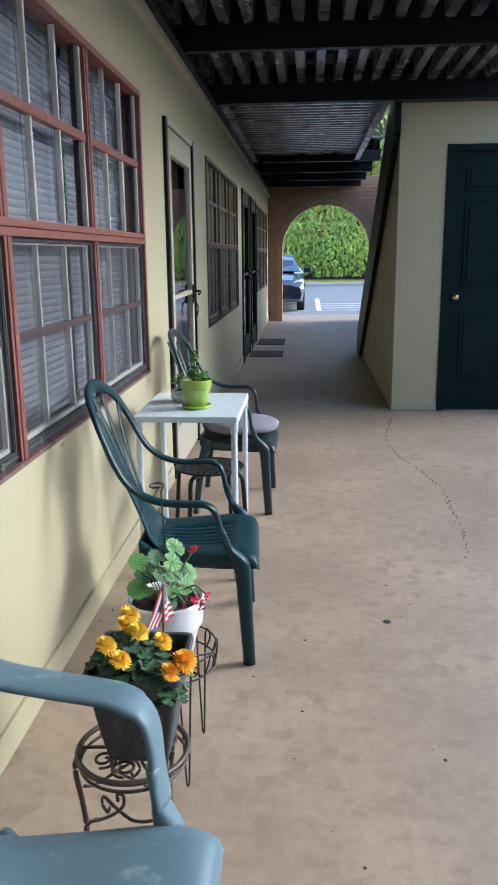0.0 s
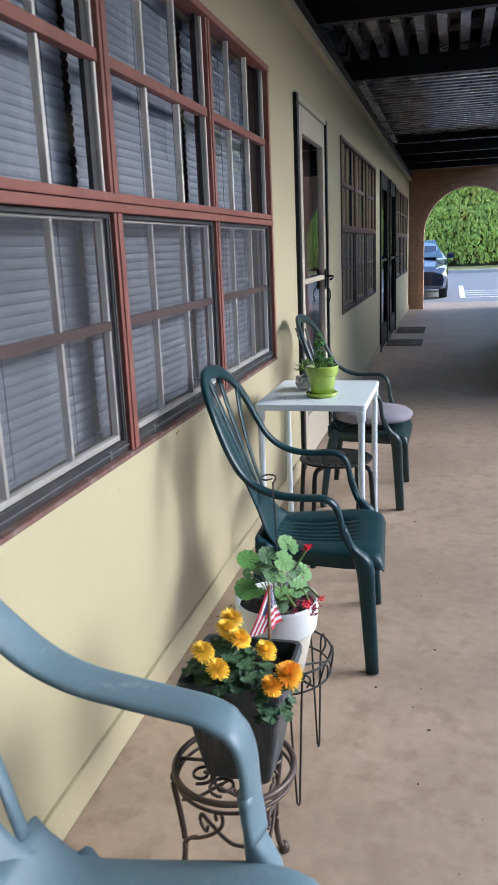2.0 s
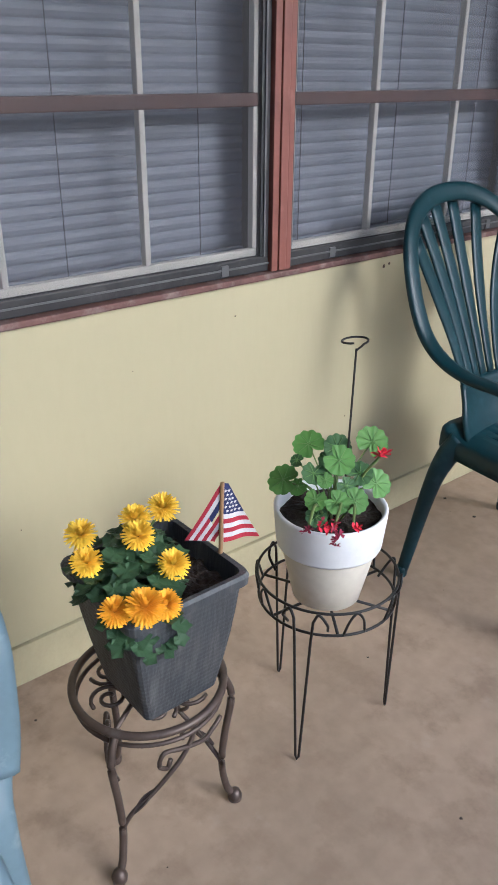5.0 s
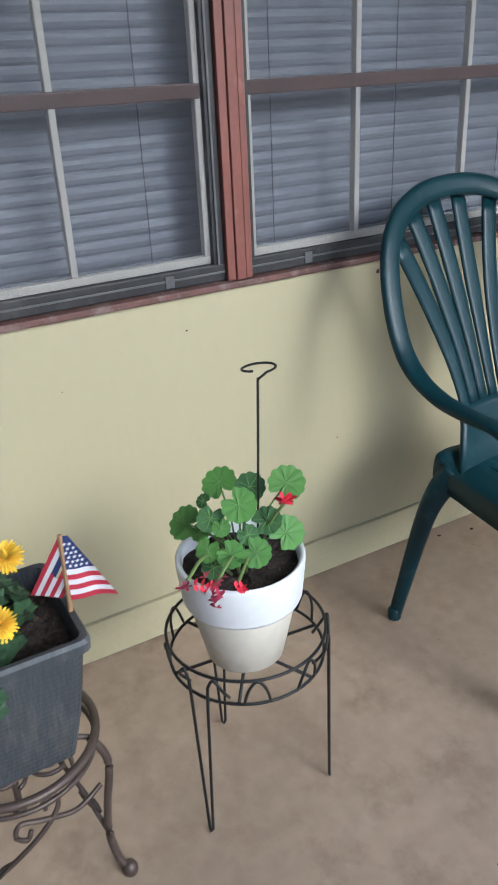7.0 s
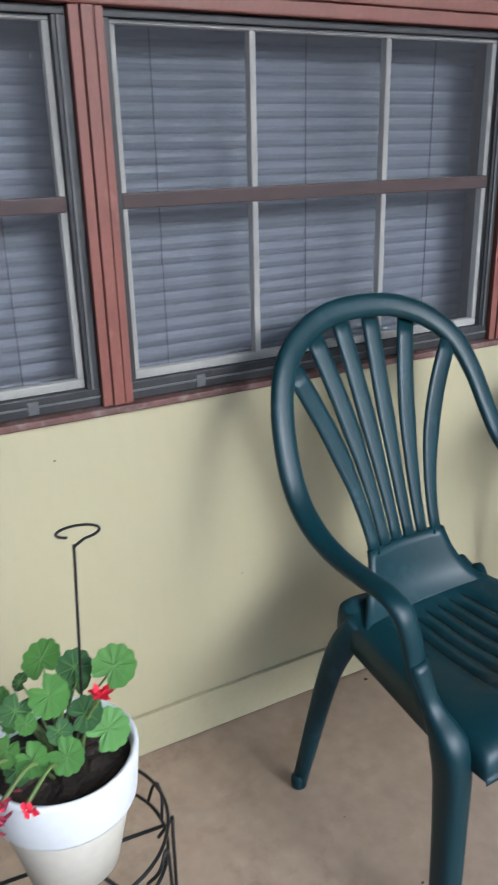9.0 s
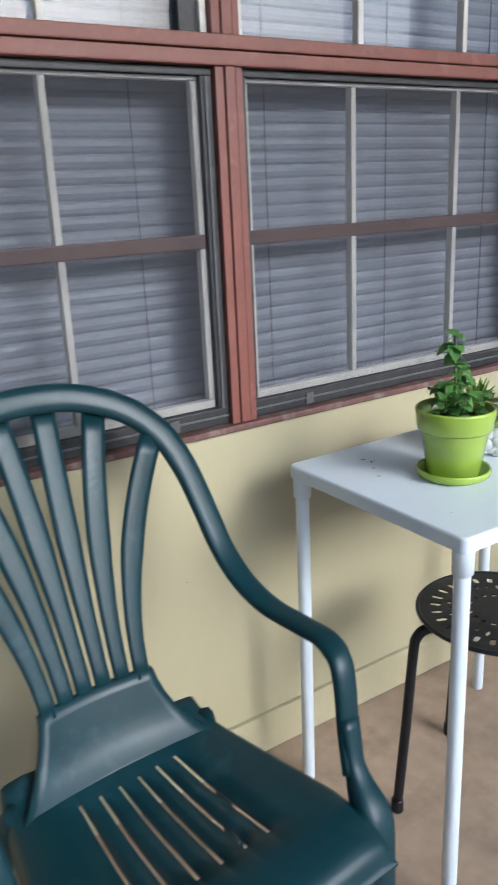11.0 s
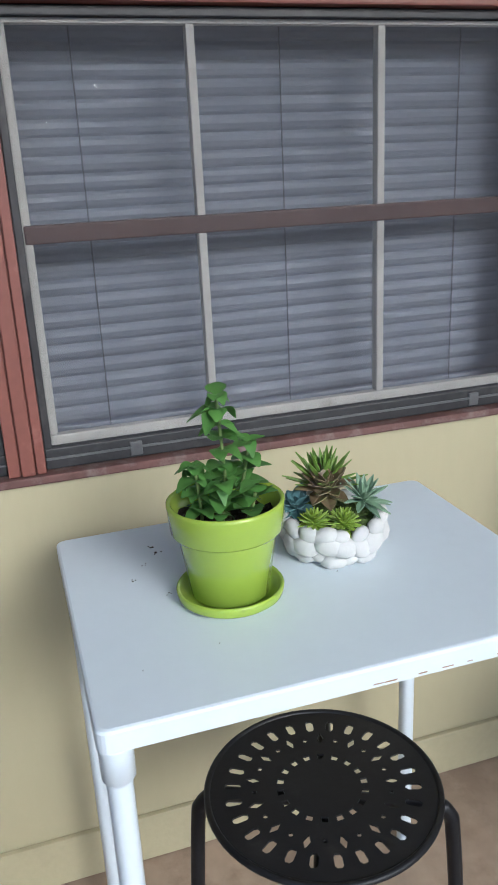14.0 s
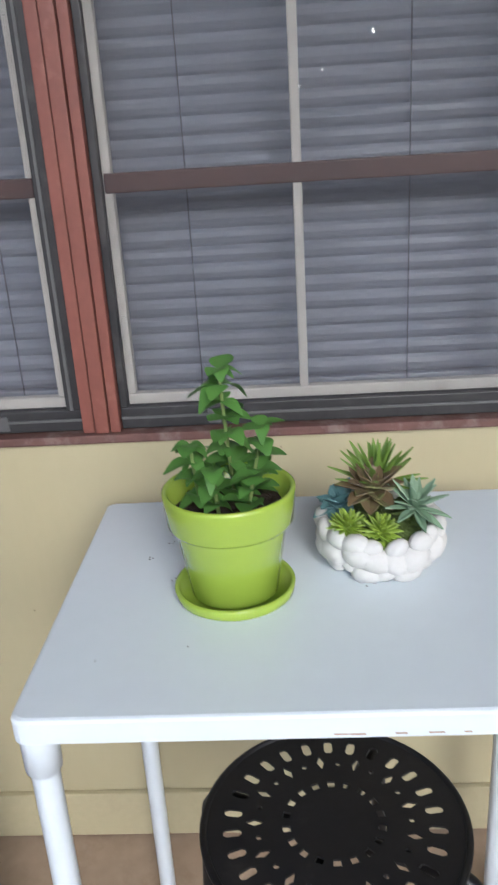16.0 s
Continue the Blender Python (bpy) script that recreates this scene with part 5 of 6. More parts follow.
for p in (((0, 0, 0.487), (0.004, 0.004, 0.54), (0.0, 0.01, 0.58)), ((0.01, -0.01, 0.487), (0.03, -0.03, 0.52), (0.04, -0.03, 0.54)), ((-0.01, 0, 0.487), (-0.03, -0.02, 0.53), (-0.04, -0.04, 0.55)),
          ((0.02, 0.02, 0.49), (0.04, 0.03, 0.57), (0.070, 0.042, 0.622)), ((0.03, -0.02, 0.49), (0.07, -0.05, 0.56), (0.105, -0.10, 0.548)), ((0.02, -0.03, 0.49), (0.04, -0.08, 0.555), (0.073, -0.128, 0.55)), ((0.03, -0.01, 0.49), (0.08, -0.03, 0.555), (0.120, -0.07, 0.55))):
    sweep(bs, smooth_line(p, 4), 0.0027, n=6)
bm.free()
part("stalk", bs, M_STEM, ger, smooth=True)


def florets(centre, n, spread, size, material, seed, name="bloom", lab=""):
    r_ = random.Random(seed)
    b = bmesh.new()
    for _ in range(n):
        c = Vector(centre) + Vector((r_.gauss(0, spread), r_.gauss(0, spread), r_.gauss(0, spread * 0.8)))
        d0 = Vector((r_.uniform(-1, 1), r_.uniform(-1, 1), r_.uniform(-0.3, 1))).normalized()
        q = d0.to_track_quat("Z", "Y").to_matrix()
        for j in range(5):
            a = j * 1.2566
            blade(b, c, c + q @ Vector((math.cos(a), math.sin(a), 0.35)) * size, size * 0.32, 0.3, n=3, shape=1.4)
    part(name, b, material, ger, lab)


florets((0.072, 0.040, 0.628), 3, 0.004, 0.015, M_REDPETAL, 1, lab="red flower cluster")
florets((0.105, -0.100, 0.545), 8, 0.009, 0.009, M_PINKPETAL, 2, lab="withered crimson flower cluster")
florets((0.122, -0.070, 0.548), 3, 0.005, 0.011, M_REDPETAL, 3, lab="red flower cluster")
florets((0.108, -0.112, 0.552), 4, 0.006, 0.010, M_REDPETAL, 5, lab="red flower cluster")
florets((0.073, -0.130, 0.545), 3, 0.006, 0.009, M_PINKPETAL, 6, lab="withered crimson flower cluster")
florets((0.108, -0.110, 0.526), 5, 0.007, 0.009, M_PINKPETAL, 8, lab="withered crimson flower cluster")

hk = thing("plant_hook", "thin black wire plant support with a looped top", "plant support", pose(WS[0] - 0.012, WS[1] + 0.052, 0))
bm = bmesh.new()
top = [(0.012, -0.022, 0.485), (0.007, -0.012, 0.62), (0.0, -0.001, 0.780), (0.0, 0.0, 0.793), (0.004, 0.008, 0.801)]
loop_ = [(-0.014 + 0.018 * math.cos(a), 0.010 + 0.028 * math.sin(a), 0.804 + 0.0008 * a) for a in np.linspace(0.1, 5.6, 24)]
sweep(bm, smooth_line(top, 4) + [Vector(p) for p in loop_], 0.0021, n=6)
part("hook_wire", bm, M_WIRE, hk)

# green pot with a leafy plant
GP = (-0.520, 3.574)
gp = thing("green_flower_pot", "glossy lime-green clay pot on the white table", "flower pot", pose(*GP, TZ) @ Matrix.Diagonal((1, 1, 0.94, 1)))
bm = bmesh.new()
lathe(bm, [(0.045, 0.0), (0.060, 0.001), (0.066, 0.006), (0.0675, 0.016), (0.0655, 0.019), (0.062, 0.016), (0.059, 0.008), (0.02, 0.006)], 44)
part("saucer", bm, M_GLAZE, gp, smooth=True)
bm = bmesh.new()
lathe(bm, [(0.046, 0.007), (0.0485, 0.009), (0.0605, 0.093), (0.0615, 0.096), (0.0665, 0.097), (0.0685, 0.100), (0.0715, 0.134), (0.0715, 0.138), (0.069, 0.140), (0.0655, 0.137), (0.062, 0.105), (0.058, 0.09)], 48)
part("pot_body", bm, M_GLAZE, gp, smooth=True)
part("soil", pot_soil(bmesh.new(), 0.064, 0.112, 28, 0.006), M_SOIL, gp, "dark potting soil")
mint = thing("leafy_potted_plant", "young bushy plant with oval bright green leaves", "plant", pose(*GP, TZ) @ Matrix.Diagonal((1, 1, 0.95, 1)))
rnd = random.Random(21)
bs = bmesh.new()
STEMS = [(-0.012, 0.006, -0.006, -0.002, 0.272), (0.0, -0.03, 0.006, -0.036, 0.19), (-0.02, 0.02, -0.022, 0.04, 0.20), (0.02, -0.01, 0.03, -0.012, 0.17), (-0.01, -0.02, -0.016, -0.034, 0.175), (0.02, 0.02, 0.035, 0.03, 0.165)]
k = 0
for x0, y0, x1, y1, h in STEMS:
    ln = smooth_line([(x0, y0, 0.11), ((x0 + x1) / 2 + 0.004, (y0 + y1) / 2, (0.11 + h) / 2), (x1, y1, h)], 4)
    sweep(bs, ln, 0.0022, n=5)
    nodes = int((h - 0.12) / 0.019)
    for i in range(nodes + 1):
        z = 0.126 + (h - 0.126) * i / max(1, nodes)
        f = (z - 0.11) / (h - 0.11)
        cx, cy = x0 + (x1 - x0) * f, y0 + (y1 - y0) * f
        for s in range(6 if i == nodes else 5):
            a = i * 1.57 + s * 1.9 + rnd.uniform(-.5, .5)
            L = rnd.uniform(0.017, 0.032) * (0.85 if i == nodes else 1.0)
            d = Vector((math.cos(a), math.sin(a), rnd.uniform(0.3, 0.9) if z < 0.15 else rnd.uniform(-0.15, 0.5)))
            lb = bmesh.new()
            blade(lb, (cx, cy, z), Vector((cx, cy, z)) + d * L, L * rnd.uniform(0.40, 0.52), rnd.uniform(0.0, 0.4), (rnd.uniform(-.006, .006), rnd.uniform(-.006, .006), rnd.uniform(-0.024, 0.0)), n=7, shape=0.8, reach=0.90)
            part("leaf", lb, M_MINTLEAF, mint, smooth=True)
part("stalk", bs, M_STEM, mint, smooth=True)

# succulents in a lumpy white bowl
SB = (-0.588, 3.742)
sb = thing("succulent_bowl", "lumpy white plaster bowl on the white table", "bowl", pose(*SB, TZ))
bm = bmesh.new()
lathe(bm, [(0.040, 0.0), (0.052, 0.002), (0.064, 0.020), (0.068, 0.042), (0.062, 0.046), (0.05, 0.040)], 40)
lump_rnd = random.Random(5)
for n_, r, z, size in ((16, 0.057, 0.015, 0.0145), (17, 0.065, 0.032, 0.0155), (17, 0.066, 0.047, 0.013)):
    for q in range(n_):
        a = 2 * math.pi * (q + lump_rnd.uniform(-0.25, 0.25) + (0.5 if z > 0.03 else 0)) / n_
        k = size * lump_rnd.uniform(0.85, 1.2)
        m_ = Matrix.Translation((r * math.cos(a), r * math.sin(a), z + lump_rnd.uniform(-0.004, 0.004))) @ Matrix.Rotation(a, 4, "Z") @ Matrix.Rotation(lump_rnd.uniform(-0.6, 0.6), 4, "X") @ Matrix.Diagonal((0.75 * k, 1.25 * k, 0.9 * k, 1))
        lump_bm = bmesh.new()
        bmesh.ops.create_icosphere(lump_bm, subdivisions=2, radius=1.0, matrix=m_)
        for v in lump_bm.verts:
            v.co.z = max(v.co.z, 0.0)
        part("stone", lump_bm, M_PLASTERPOT, sb, smooth=True)
part("bowl_body", bm, M_PLASTERPOT, sb, smooth=True)
bm = pot_soil(bmesh.new(), 0.064, 0.052, 26, 0.005)
part("moss", bm, M_MOSS, sb, "dark green moss")


def rosette(centre, R, rings, material, label, name, up=(0, 0, 1), wide=0.28, seed=0, lean=1.0):
    t = thing(name, label, "succulent", pose(SB[0], SB[1], TZ), "artificial-looking succulents in the bowl")
    r_ = random.Random(seed)
    q = Vector(up).to_track_quat("Z", "Y").to_matrix()
    c = Vector(centre)
    for i, (n_, tilt, f) in enumerate(rings):
        for j in range(n_):
            a = 2 * math.pi * (j + 0.5 * (i % 2)) / n_ + r_.uniform(-.12, .12)
            t2 = radians(tilt + r_.uniform(-7, 7))
            tip = Vector((math.cos(a) * math.cos(t2), math.sin(a) * math.cos(t2), math.sin(t2))) * (R * f * r_.uniform(0.9, 1.1))
            b = bmesh.new()
            blade(b, c + q @ (tip * 0.06), c + q @ tip, R * wide * (0.6 + 0.4 * f), 0.35, n=4, shape=0.9)
            thicken(b, 0.0012)
            part("leaf", b, material, t)
    return t


rosette((-0.030, 0.0, 0.078), 0.060, ((12, 20, 1.0), (11, 42, 1.0), (8, 62, 1.0), (5, 80, 0.95)), M_SUCC1, "spiky grass-green succulent in a white bowl", "succulent", (-0.1, 0, 1), 0.085, 1)
rosette((-0.004, -0.008, 0.086), 0.042, ((8, 12, 1.0), (7, 35, 0.85), (6, 58, 0.65), (4, 75, 0.4)), M_SUCC2, "russet-green rosette succulent in a white bowl", "succulent", (0.6, -0.1, 1), 0.30, 2)
rosette((0.018, 0.038, 0.072), 0.041, ((9, 8, 1.0), (8, 30, 0.95), (6, 55, 0.8), (4, 75, 0.6)), M_SUCC3, "pale blue-green pointed succulent in a white bowl", "succulent", (0.45, 0.35, 1), 0.13, 3)
rosette((-0.012, -0.046, 0.066), 0.033, ((7, 10, 1.0), (6, 35, 0.8), (4, 65, 0.5)), M_SUCC4, "blue-grey rosette succulent in a white bowl", "succulent", (0.3, -0.6, 1), 0.32, 4)
rosette((0.034, -0.040, 0.058), 0.0235, ((14, -5, 1.0), (14, 15, 1.0), (14, 35, 1.0), (12, 55, 1.0), (6, 75, 1.0)), M_SUCC5, "bristly lime-green succulent in a white bowl", "succulent", (0.6, -0.2, 1), 0.13, 5)
rosette((0.046, -0.004, 0.056), 0.0235, ((14, -5, 1.0), (14, 15, 1.0), (14, 35, 1.0), (12, 55, 1.0), (6, 75, 1.0)), M_SUCC5, "bristly lime-green succulent in a white bowl", "succulent", (0.7, 0.1, 1), 0.13, 6)

# ---- beyond the arch ----
M_LEAFHEDGE = surface("hedge_leaf", (0.42, 0.50, 0.08), 0.6, 0.45, 0.5, 0.0, 3, stain=(0.50, 0.46, 0.08), stain_scale=0.6, stain_low=0.52, stain_high=0.66, island=True)
M_TWIG = surface("hedge_twigs", (0.13, 0.10, 0.055), 0.9, 0.4, 3, 0.3, 20)
M_CARDARK = surface("dark_blue_car_paint", (0.015, 0.022, 0.04), 0.18, 0.05, 2, 0, coat=0.8)
M_CARGLASS = surface("tinted_car_glass", (0.06, 0.10, 0.13), 0.06, 0.1, 2, 0)
M_TRIMGREY = surface("grey_plastic_cladding", (0.10, 0.105, 0.115), 0.6, 0.1, 6, 0.1)
M_TYRE = surface("tyre_rubber", (0.02, 0.02, 0.021), 0.8, 0.2, 10, 0.2)
M_RIM = surface("wheel_rim", (0.22, 0.22, 0.23), 0.4, 0.1, 8, 0, metal=0.7)
M_HEADLIGHT = surface("headlight_lens", (0.30, 0.32, 0.35), 0.1, 0.05, 5, 0)

# hedge: a rough bank faced with many leaves
rnd = random.Random(31)
hedge = thing("hedge", "tall overgrown yellow-green hedge beyond the parking lot", "hedge")
HY = 43.0
bm = bmesh.new()
rows = []
for k in range(15):
    z = 0.05 + k * 0.72
    rows.append([(x, HY + 0.7 + 1.2 * noise.noise(Vector((x * 0.35, z * 0.35, 1))) + (0.10 * z if z > 3 else 0), z) for x in np.linspace(-9, 16, 60)])
loft(bm, rows)
part("twig_bank", bm, M_TWIG, hedge)
vs, fs = [], []
for i in range(20000):
    x, z = rnd.uniform(-6, 13), rnd.uniform(0.25, 9.6)
    if i % 3:
        x, z = rnd.uniform(-2.6, 6.0), rnd.uniform(0.25, 7.0)
    if z < 1.5 and rnd.random() > 0.25 + 0.45 * z:
        continue
    y = HY + 0.35 + 1.2 * noise.noise(Vector((x * 0.35, z * 0.35, 1))) + (0.10 * z if z > 3 else 0) + rnd.uniform(-0.45, 0.25)
    s = rnd.uniform(0.07, 0.16)
    q = Euler((rnd.uniform(-0.9, 0.5), rnd.uniform(-0.7, 0.7), rnd.uniform(-0.9, 0.9))).to_matrix()
    b0 = len(vs)
    for px, pz, py in ((0, -1, 0), (0.55, -0.1, 0.2), (0, 1.1, 0), (-0.55, -0.1, 0.2)):
        vs.append(tuple(Vector((x, y, z)) + q @ Vector((px * s, py * s, pz * s))))
    fs.append((b0, b0 + 1, b0 + 2, b0 + 3))
me = bpy.data.meshes.new("leaves")
me.from_pydata(vs, [], fs)
me.materials.append(M_LEAFHEDGE)
lv = new("leaves", me)
lv.parent = hedge
tagged(lv, "yellow-green hedge leaves", kind="stuff")


def wheel(parent, x, y, z, r, w, axis="y"):
    bm = bmesh.new()
    lathe(bm, [(r * 0.62, -w / 2), (r * 0.95, -w / 2), (r, -w * 0.3), (r, w * 0.3), (r * 0.95, w / 2), (r * 0.62, w / 2)], 32)
    m = pose(x, y, z, 90) if axis == "y" else pose(x, y, z, 0, 90)
    bmesh.ops.transform(bm, matrix=m, verts=bm.verts)
    wh = part("wheel", bm, M_TYRE, parent)
    bm = bmesh.new()
    for s in (1, -1):
        lathe(bm, [(0.03, s * w * 0.40), (r * 0.2, s * w * 0.42), (r * 0.24, s * w * 0.36), (r * 0.58, s * w * 0.40), (r * 0.64, s * w * 0.52)], 24)
        for k in range(8):
            a = k * math.pi / 4
            lathe(bm, [(r * 0.05, s * w * 0.36), (r * 0.05, s * w * 0.45)], 8, (r * 0.42 * math.cos(a), r * 0.42 * math.sin(a), 0))
    bmesh.ops.transform(bm, matrix=m, verts=bm.verts)
    part("rim", bm, M_RIM, wh)


G = -0.03
# dark car facing the walkway
CX, CY = -1.02, 20.4
dk = thing("sedan_car", "glossy dark blue sedan parked nose-in by the walkway", "car", pose(CX, CY, G))
sec = [(-0.02, [(0.60, 0.30), (0.80, 0.32), (0.83, 0.50), (0.78, 0.62), (0.55, 0.68), (0.0, 0.70)]),
       (0.25, [(0.72, 0.24), (0.86, 0.26), (0.90, 0.55), (0.86, 0.74), (0.6, 0.80), (0.0, 0.82)]),
       (1.15, [(0.78, 0.22), (0.89, 0.25), (0.92, 0.60), (0.88, 0.88), (0.62, 0.96), (0.0, 0.99)]),
       (1.75, [(0.78, 0.22), (0.89, 0.25), (0.92, 0.60), (0.88, 0.94), (0.60, 1.28), (0.0, 1.32)]),
       (2.35, [(0.78, 0.22), (0.89, 0.25), (0.92, 0.60), (0.88, 0.95), (0.56, 1.42), (0.0, 1.45)]),
       (3.6, [(0.78, 0.22), (0.89, 0.25), (0.92, 0.60), (0.88, 0.97), (0.54, 1.38), (0.0, 1.41)]),
       (4.5, [(0.70, 0.28), (0.84, 0.30), (0.87, 0.60), (0.83, 0.95), (0.6, 1.02), (0.0, 1.03)])]
bm = bmesh.new()
rows = [[(-x, y, z) for x, z in s] + [(x, y, z) for x, z in s[::-1][1:]] for y, s in sec]
vv = loft(bm, rows)
bm.faces.new(vv[0])
bm.faces.new(vv[-1][::-1])
part("body", bm, M_CARDARK, dk, smooth=False)
bm = bmesh.new()
A = [bm.verts.new(p) for p in ((-0.78, 1.16, 1.0), (0.78, 1.16, 1.0), (0.545, 2.30, 1.425), (-0.545, 2.30, 1.425))]
bm.faces.new(A)
thicken(bm, 0.02)
for v in bm.verts:
    v.co.y -= 0.03
    v.co.z += 0.012
part("windscreen", bm, M_CARGLASS, dk)
for s in (1, -1):
    bm = bmesh.new()
    A = [bm.verts.new(p) for p in ((s * 0.60, 0.02, 0.60), (s * 0.80, 0.10, 0.56), (s * 0.885, 0.42, 0.74), (s * 0.83, 0.45, 0.82), (s * 0.62, 0.18, 0.74))]
    bm.faces.new(A)
    thicken(bm, 0.03)
    part("headlight", bm, M_HEADLIGHT, dk, "clear headlight")
    bm = bmesh.new()
    box(bm, min(s * 0.88, s * 1.06), max(s * 0.88, s * 1.06), 1.42, 1.52, 0.96, 1.10, 0.025)
    part("wing_mirror", bm, M_CARDARK, dk)
    for y in (0.85, 3.6):
        wheel(dk, s * 0.80, y, 0.33, 0.33, 0.20, "x")
bm = bmesh.new()
box(bm, -0.55, 0.55, -0.045, 0.0, 0.42, 0.58, 0.01)
part("grille", bm, M_TYRE, dk)
bm = bmesh.new()
box(bm, -0.78, 0.78, -0.05, 0.05, 0.26, 0.34, 0.015)
part("front_lip", bm, M_TRIMGREY, dk)

# ---- marks and crumbs on the walkway and table ----
rnd = random.Random(77)
bm = bmesh.new()
for _ in range(260):
    x, y = rnd.uniform(-0.86, 1.7), rnd.uniform(0.6, 8.5)
    r = rnd.choice((0.0015, 0.002, 0.003, 0.004, 0.006))
    n_ = 6
    c = [bm.verts.new((x + r * rnd.uniform(0.6, 1.3) * math.cos(k), y + r * rnd.uniform(0.6, 1.5) * math.sin(k), 0.0006)) for k in np.linspace(0, 5.2, n_)]
    t_ = bm.verts.new((x, y, 0.0006 + r * 0.5))
    for k in range(n_):
        bm.faces.new((c[k], c[(k + 1) % n_], t_))
tagged(part("floor_crumbs", bm, M_DEBRIS), "dark crumbs and specks of dirt on the concrete", "debris", kind="stuff")
bm = bmesh.new()
lathe(bm, [(0.004, 0.0005), (0.016, 0.0006), (0.015, 0.003), (0.004, 0.004)], 14, (0.297, 3.016, 0))
tagged(part("floor_plug", bm, M_DEBRIS), "small dark round plug in the concrete floor", "plug")
CRUMBS = [(-0.549, 3.500, 0.004), (-0.690, 3.500, 0.008), (-0.600, 3.468, 0.005), (-0.665, 3.512, 0.008), (-0.640, 3.485, 0.004), (-0.575, 3.520, 0.003), (-0.520, 3.720, 0.003), (-0.400, 3.440, 0.002), (-0.420, 3.530, 0.002)]
bm = bmesh.new()
for x, y, r in CRUMBS:
    for k in range(3):
        dx, dy, rr = rnd.uniform(-r, r), rnd.uniform(-r, r), r * rnd.uniform(0.12, 0.3)
        lathe(bm, [(rr, 0.0), (rr * 0.8, rr * 0.5), (rr * 0.2, rr * 0.7)], 7, (x + dx, y + dy, TZ + 0.0004))
tagged(part("table_crumbs", bm, M_DEBRIS), "few dark crumbs of soil on the white tabletop", "debris", kind="stuff")
# specks, nail heads and chips on the painted wall
M_SPECK = surface("dark_wall_speck", (0.09, 0.065, 0.045), 0.8, 0.3, 40, 0.2)
bm = bmesh.new()
marks = [(1.5 + 0.29 * q + rnd.uniform(-0.12, 0.12), rnd.choice((0.78, 0.76, 0.73, 0.66, 0.5, 0.38)), rnd.choice((0.0012, 0.0016, 0.0022))) for q in range(14)]
for y, z, r in marks + [(2.755, 0.775, 0.006), (2.775, 0.778, 0.004)]:
    c = [bm.verts.new((WX + 0.0008, y + r * rnd.uniform(0.7, 1.6) * math.cos(q), z + r * rnd.uniform(0.5, 1.1) * math.sin(q))) for q in np.linspace(0, 5.2, 6)]
    t_ = bm.verts.new((WX + 0.0008 + 0.5 * r, y, z))
    for q in range(6):
        bm.faces.new((c[q], c[(q + 1) % 6], t_))
tagged(part("wall_specks", bm, M_SPECK), "dark specks and chips on the painted wall under the window", "marks", kind="stuff")
bm = bmesh.new()
for q in range(9):
    y, w = 3.66 + 0.033 * q + rnd.uniform(-0.01, 0.01), rnd.uniform(0.004, 0.016)
    box(bm, TX1 - 0.0002, TX1 + 0.0005, y, y + w, TZ - rnd.uniform(0.0222, 0.0230), TZ - 0.0215)
tagged(part("table_scuffs", bm, M_STICK), "thin brown scuffs on the front edge of the white table", "marks", kind="stuff")
# crack in the slab
M_CRACK = surface("dark_crack", (0.13, 0.10, 0.08), 0.95, 0.3, 20, 0.2)
bm = bmesh.new()
cr = smooth_line([(0.74, 7.1, 0), (0.62, 6.4, 0), (0.60, 5.9, 0), (0.72, 5.3, 0), (0.80, 4.9, 0), (0.80, 4.4, 0), (0.78, 4.0, 0), (0.74, 3.7, 0)], 14)
for a, b in zip(cr, cr[1:]):
    ja, jb = rnd.uniform(-0.012, 0.012), rnd.uniform(0.002, 0.0055)
    if rnd.random() < 0.25:
        continue
    vs_ = [bm.verts.new(p) for p in ((a[0] + ja - jb, a[1], 0.0012), (a[0] + ja + jb, a[1], 0.0012), (b[0] + ja + jb, b[1], 0.0012), (b[0] + ja - jb, b[1], 0.0012))]
    bm.faces.new(vs_)
structure("floor_crack", bm, M_CRACK, "thin dark wandering crack in the concrete")

# ---- lamps ----
M_BULB = emission("lit_bulb", (1.0, 0.86, 0.62), 60.0)


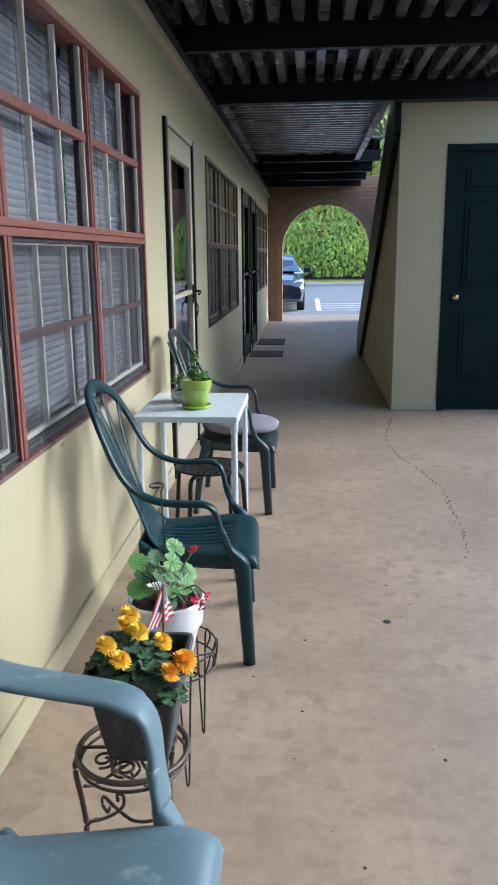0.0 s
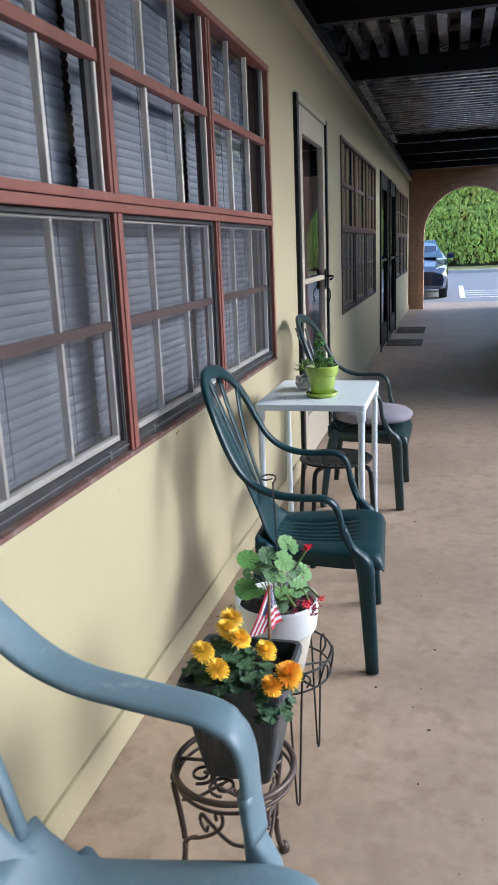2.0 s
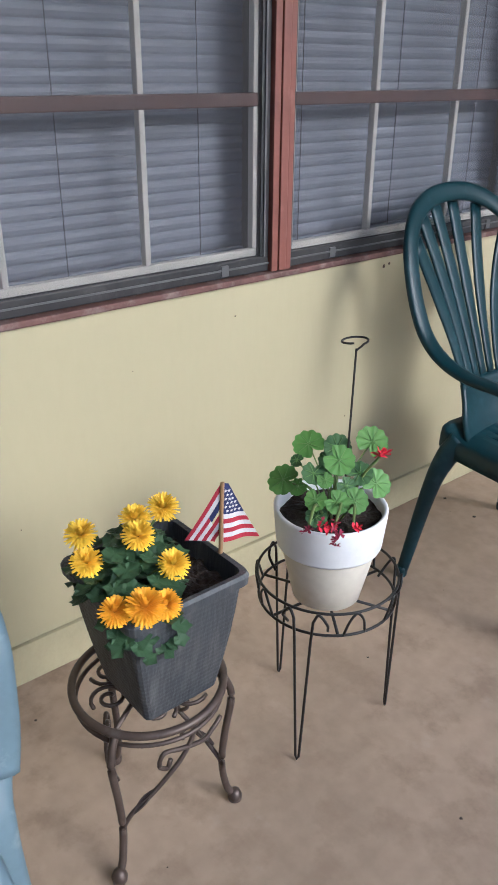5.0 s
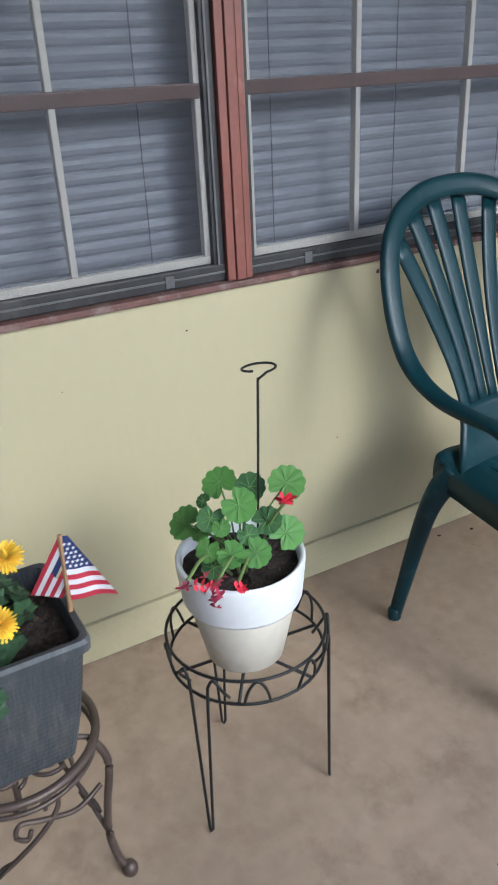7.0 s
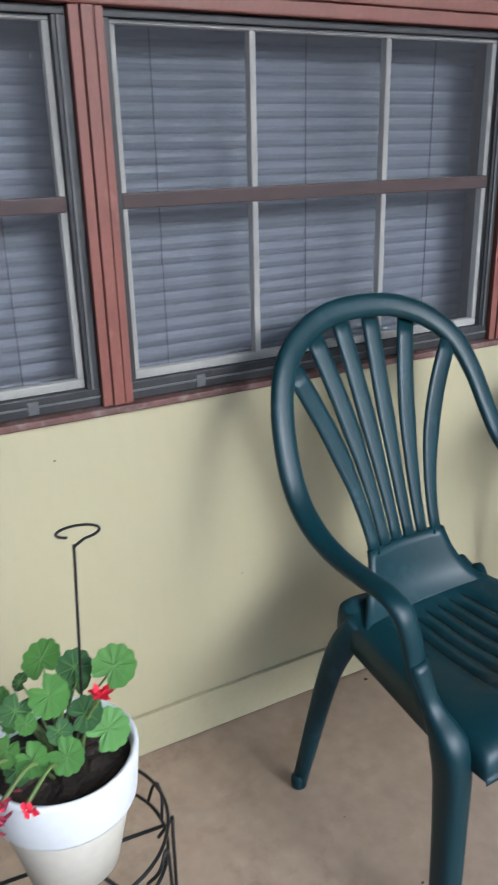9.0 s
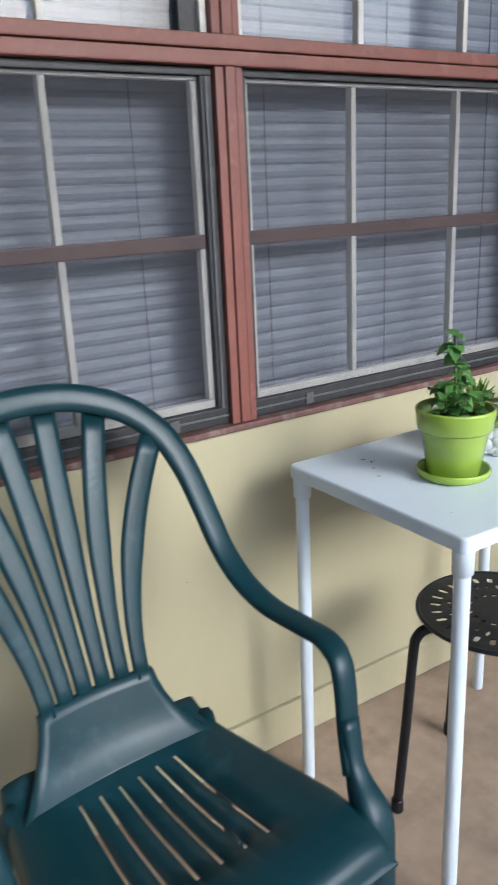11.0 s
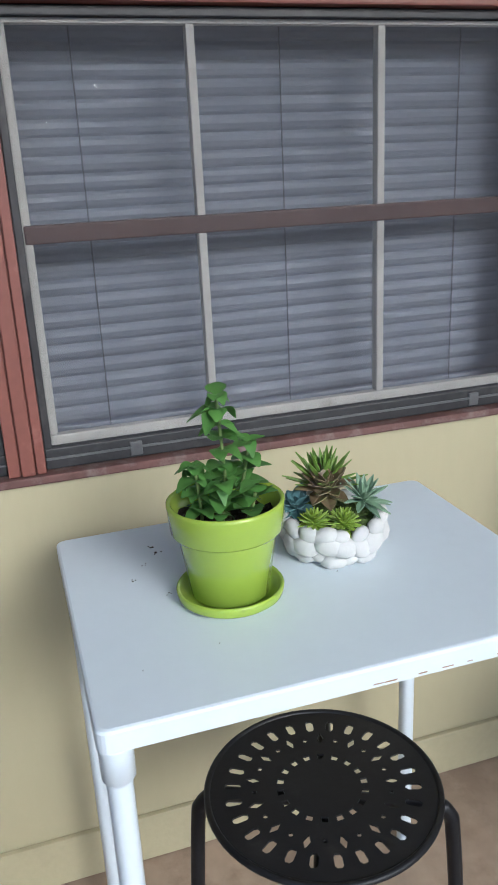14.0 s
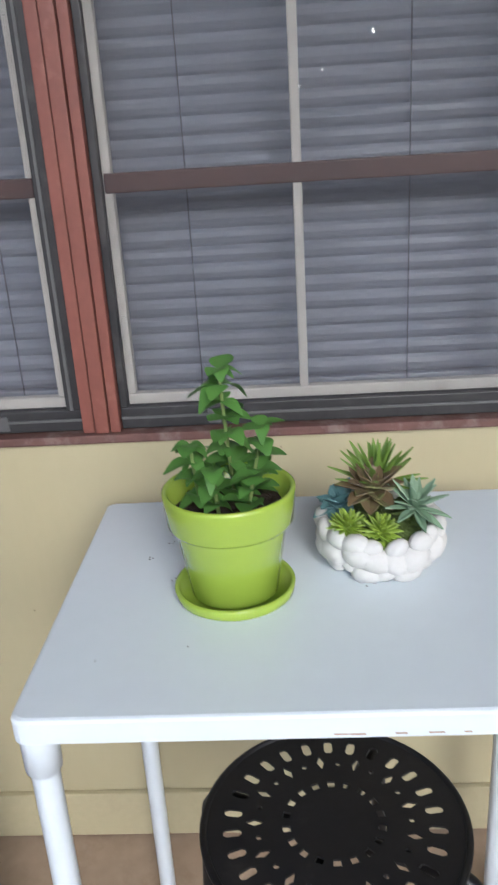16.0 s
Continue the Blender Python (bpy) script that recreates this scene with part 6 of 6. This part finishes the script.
def lantern(m, label):
    """A small wall lamp; its back lies in the plane x = 0, facing -x."""
    t = thing("wall_lamp", label, "lamp", m, "small wall lamps")
    b_ = bmesh.new()
    box(b_, -0.012, 0.0, -0.035, 0.035, -0.06, 0.06, 0.004)
    part("back_plate", b_, M_BLACK, t)
    b_ = bmesh.new()
    sweep(b_, smooth_line([(-0.01, 0, 0.03), (-0.05, 0, 0.045), (-0.06, 0, 0.03)], 4), 0.006, n=6)
    lathe(b_, [(0.014, 0.012), (0.026, 0.014), (0.022, 0.03), (0.008, 0.034)], 14, (-0.06, 0, 0))
    part("socket", b_, M_BLACK, t)
    b_ = bmesh.new()
    lathe(b_, [(0.004, -0.034), (0.016, -0.028), (0.022, -0.012), (0.018, 0.004), (0.011, 0.014)], 14, (-0.06, 0, 0))
    part("bulb", b_, M_BULB, t, "lit warm bulb", True)
    return t


lantern(pose(EDGE, 14.45, 2.70), "small lit wall lamp on the wall beside the stairs")
for y, z in ((4.9, 2.45), (4.25, 2.05), (3.95, 1.87)):
    lantern(pose(9.0, y, z), "small lit wall lamp on the courtyard wall")

# ---- bricks of the end wall ----
brick_me = mesh_of("brick", box(bmesh.new(), -0.098, 0.098, 0.0, 0.02, -0.031, 0.031, 0.004), M_BRICK)
half_me = mesh_of("brick", box(bmesh.new(), -0.046, 0.046, 0.0, 0.02, -0.031, 0.031, 0.004), M_BRICK)
for row in range(38):
    z = 0.045 + row * 0.076
    x = WX + (0.10 if row % 2 else 0.0)
    while x < 1.72:
        xc = x + 0.1
        use = None
        for mesh_, hw, c in ((brick_me, 0.098, xc), (half_me, 0.046, x + 0.05), (half_me, 0.046, x + 0.15)):
            if use and hw < 0.09:
                if use[0] is brick_me:
                    break
            dx = max(0.0, abs(c - AX) - hw)
            dz = z - 0.034 - AZ
            free = dx > AR + 0.115 if z - 0.034 < AZ else math.hypot(dx, max(0, dz)) > AR + 0.115
            if free and c - hw > WX - 0.001:
                o = new("brick", mesh_)
                o.parent = wall_end
                o.location = (c, END_Y - 0.012 + rnd.uniform(-0.002, 0.002), z)
                use = (mesh_,)
        x += 0.208
arch_me = mesh_of("arch_brick", box(bmesh.new(), -0.031, 0.031, 0.0, 0.03, 0.0, 0.10, 0.004), M_ARCHBRICK)
for k in range(38):
    a = math.pi * (k + 0.5) / 38
    o = new("arch_brick", arch_me)
    o.parent = wall_end
    o.matrix_basis = pose(AX - (AR + 0.004) * math.cos(a), END_Y - 0.018, AZ + (AR + 0.004) * math.sin(a), 0, math.degrees(a) - 90, 0)
for k in range(20):
    for s in (1, -1):
        o = new("arch_brick", arch_me)
        o.parent = wall_end
        o.matrix_basis = pose(AX + s * (AR + 0.004), END_Y - 0.018, 0.04 + k * 0.0765, 0, 90 * s, 0)
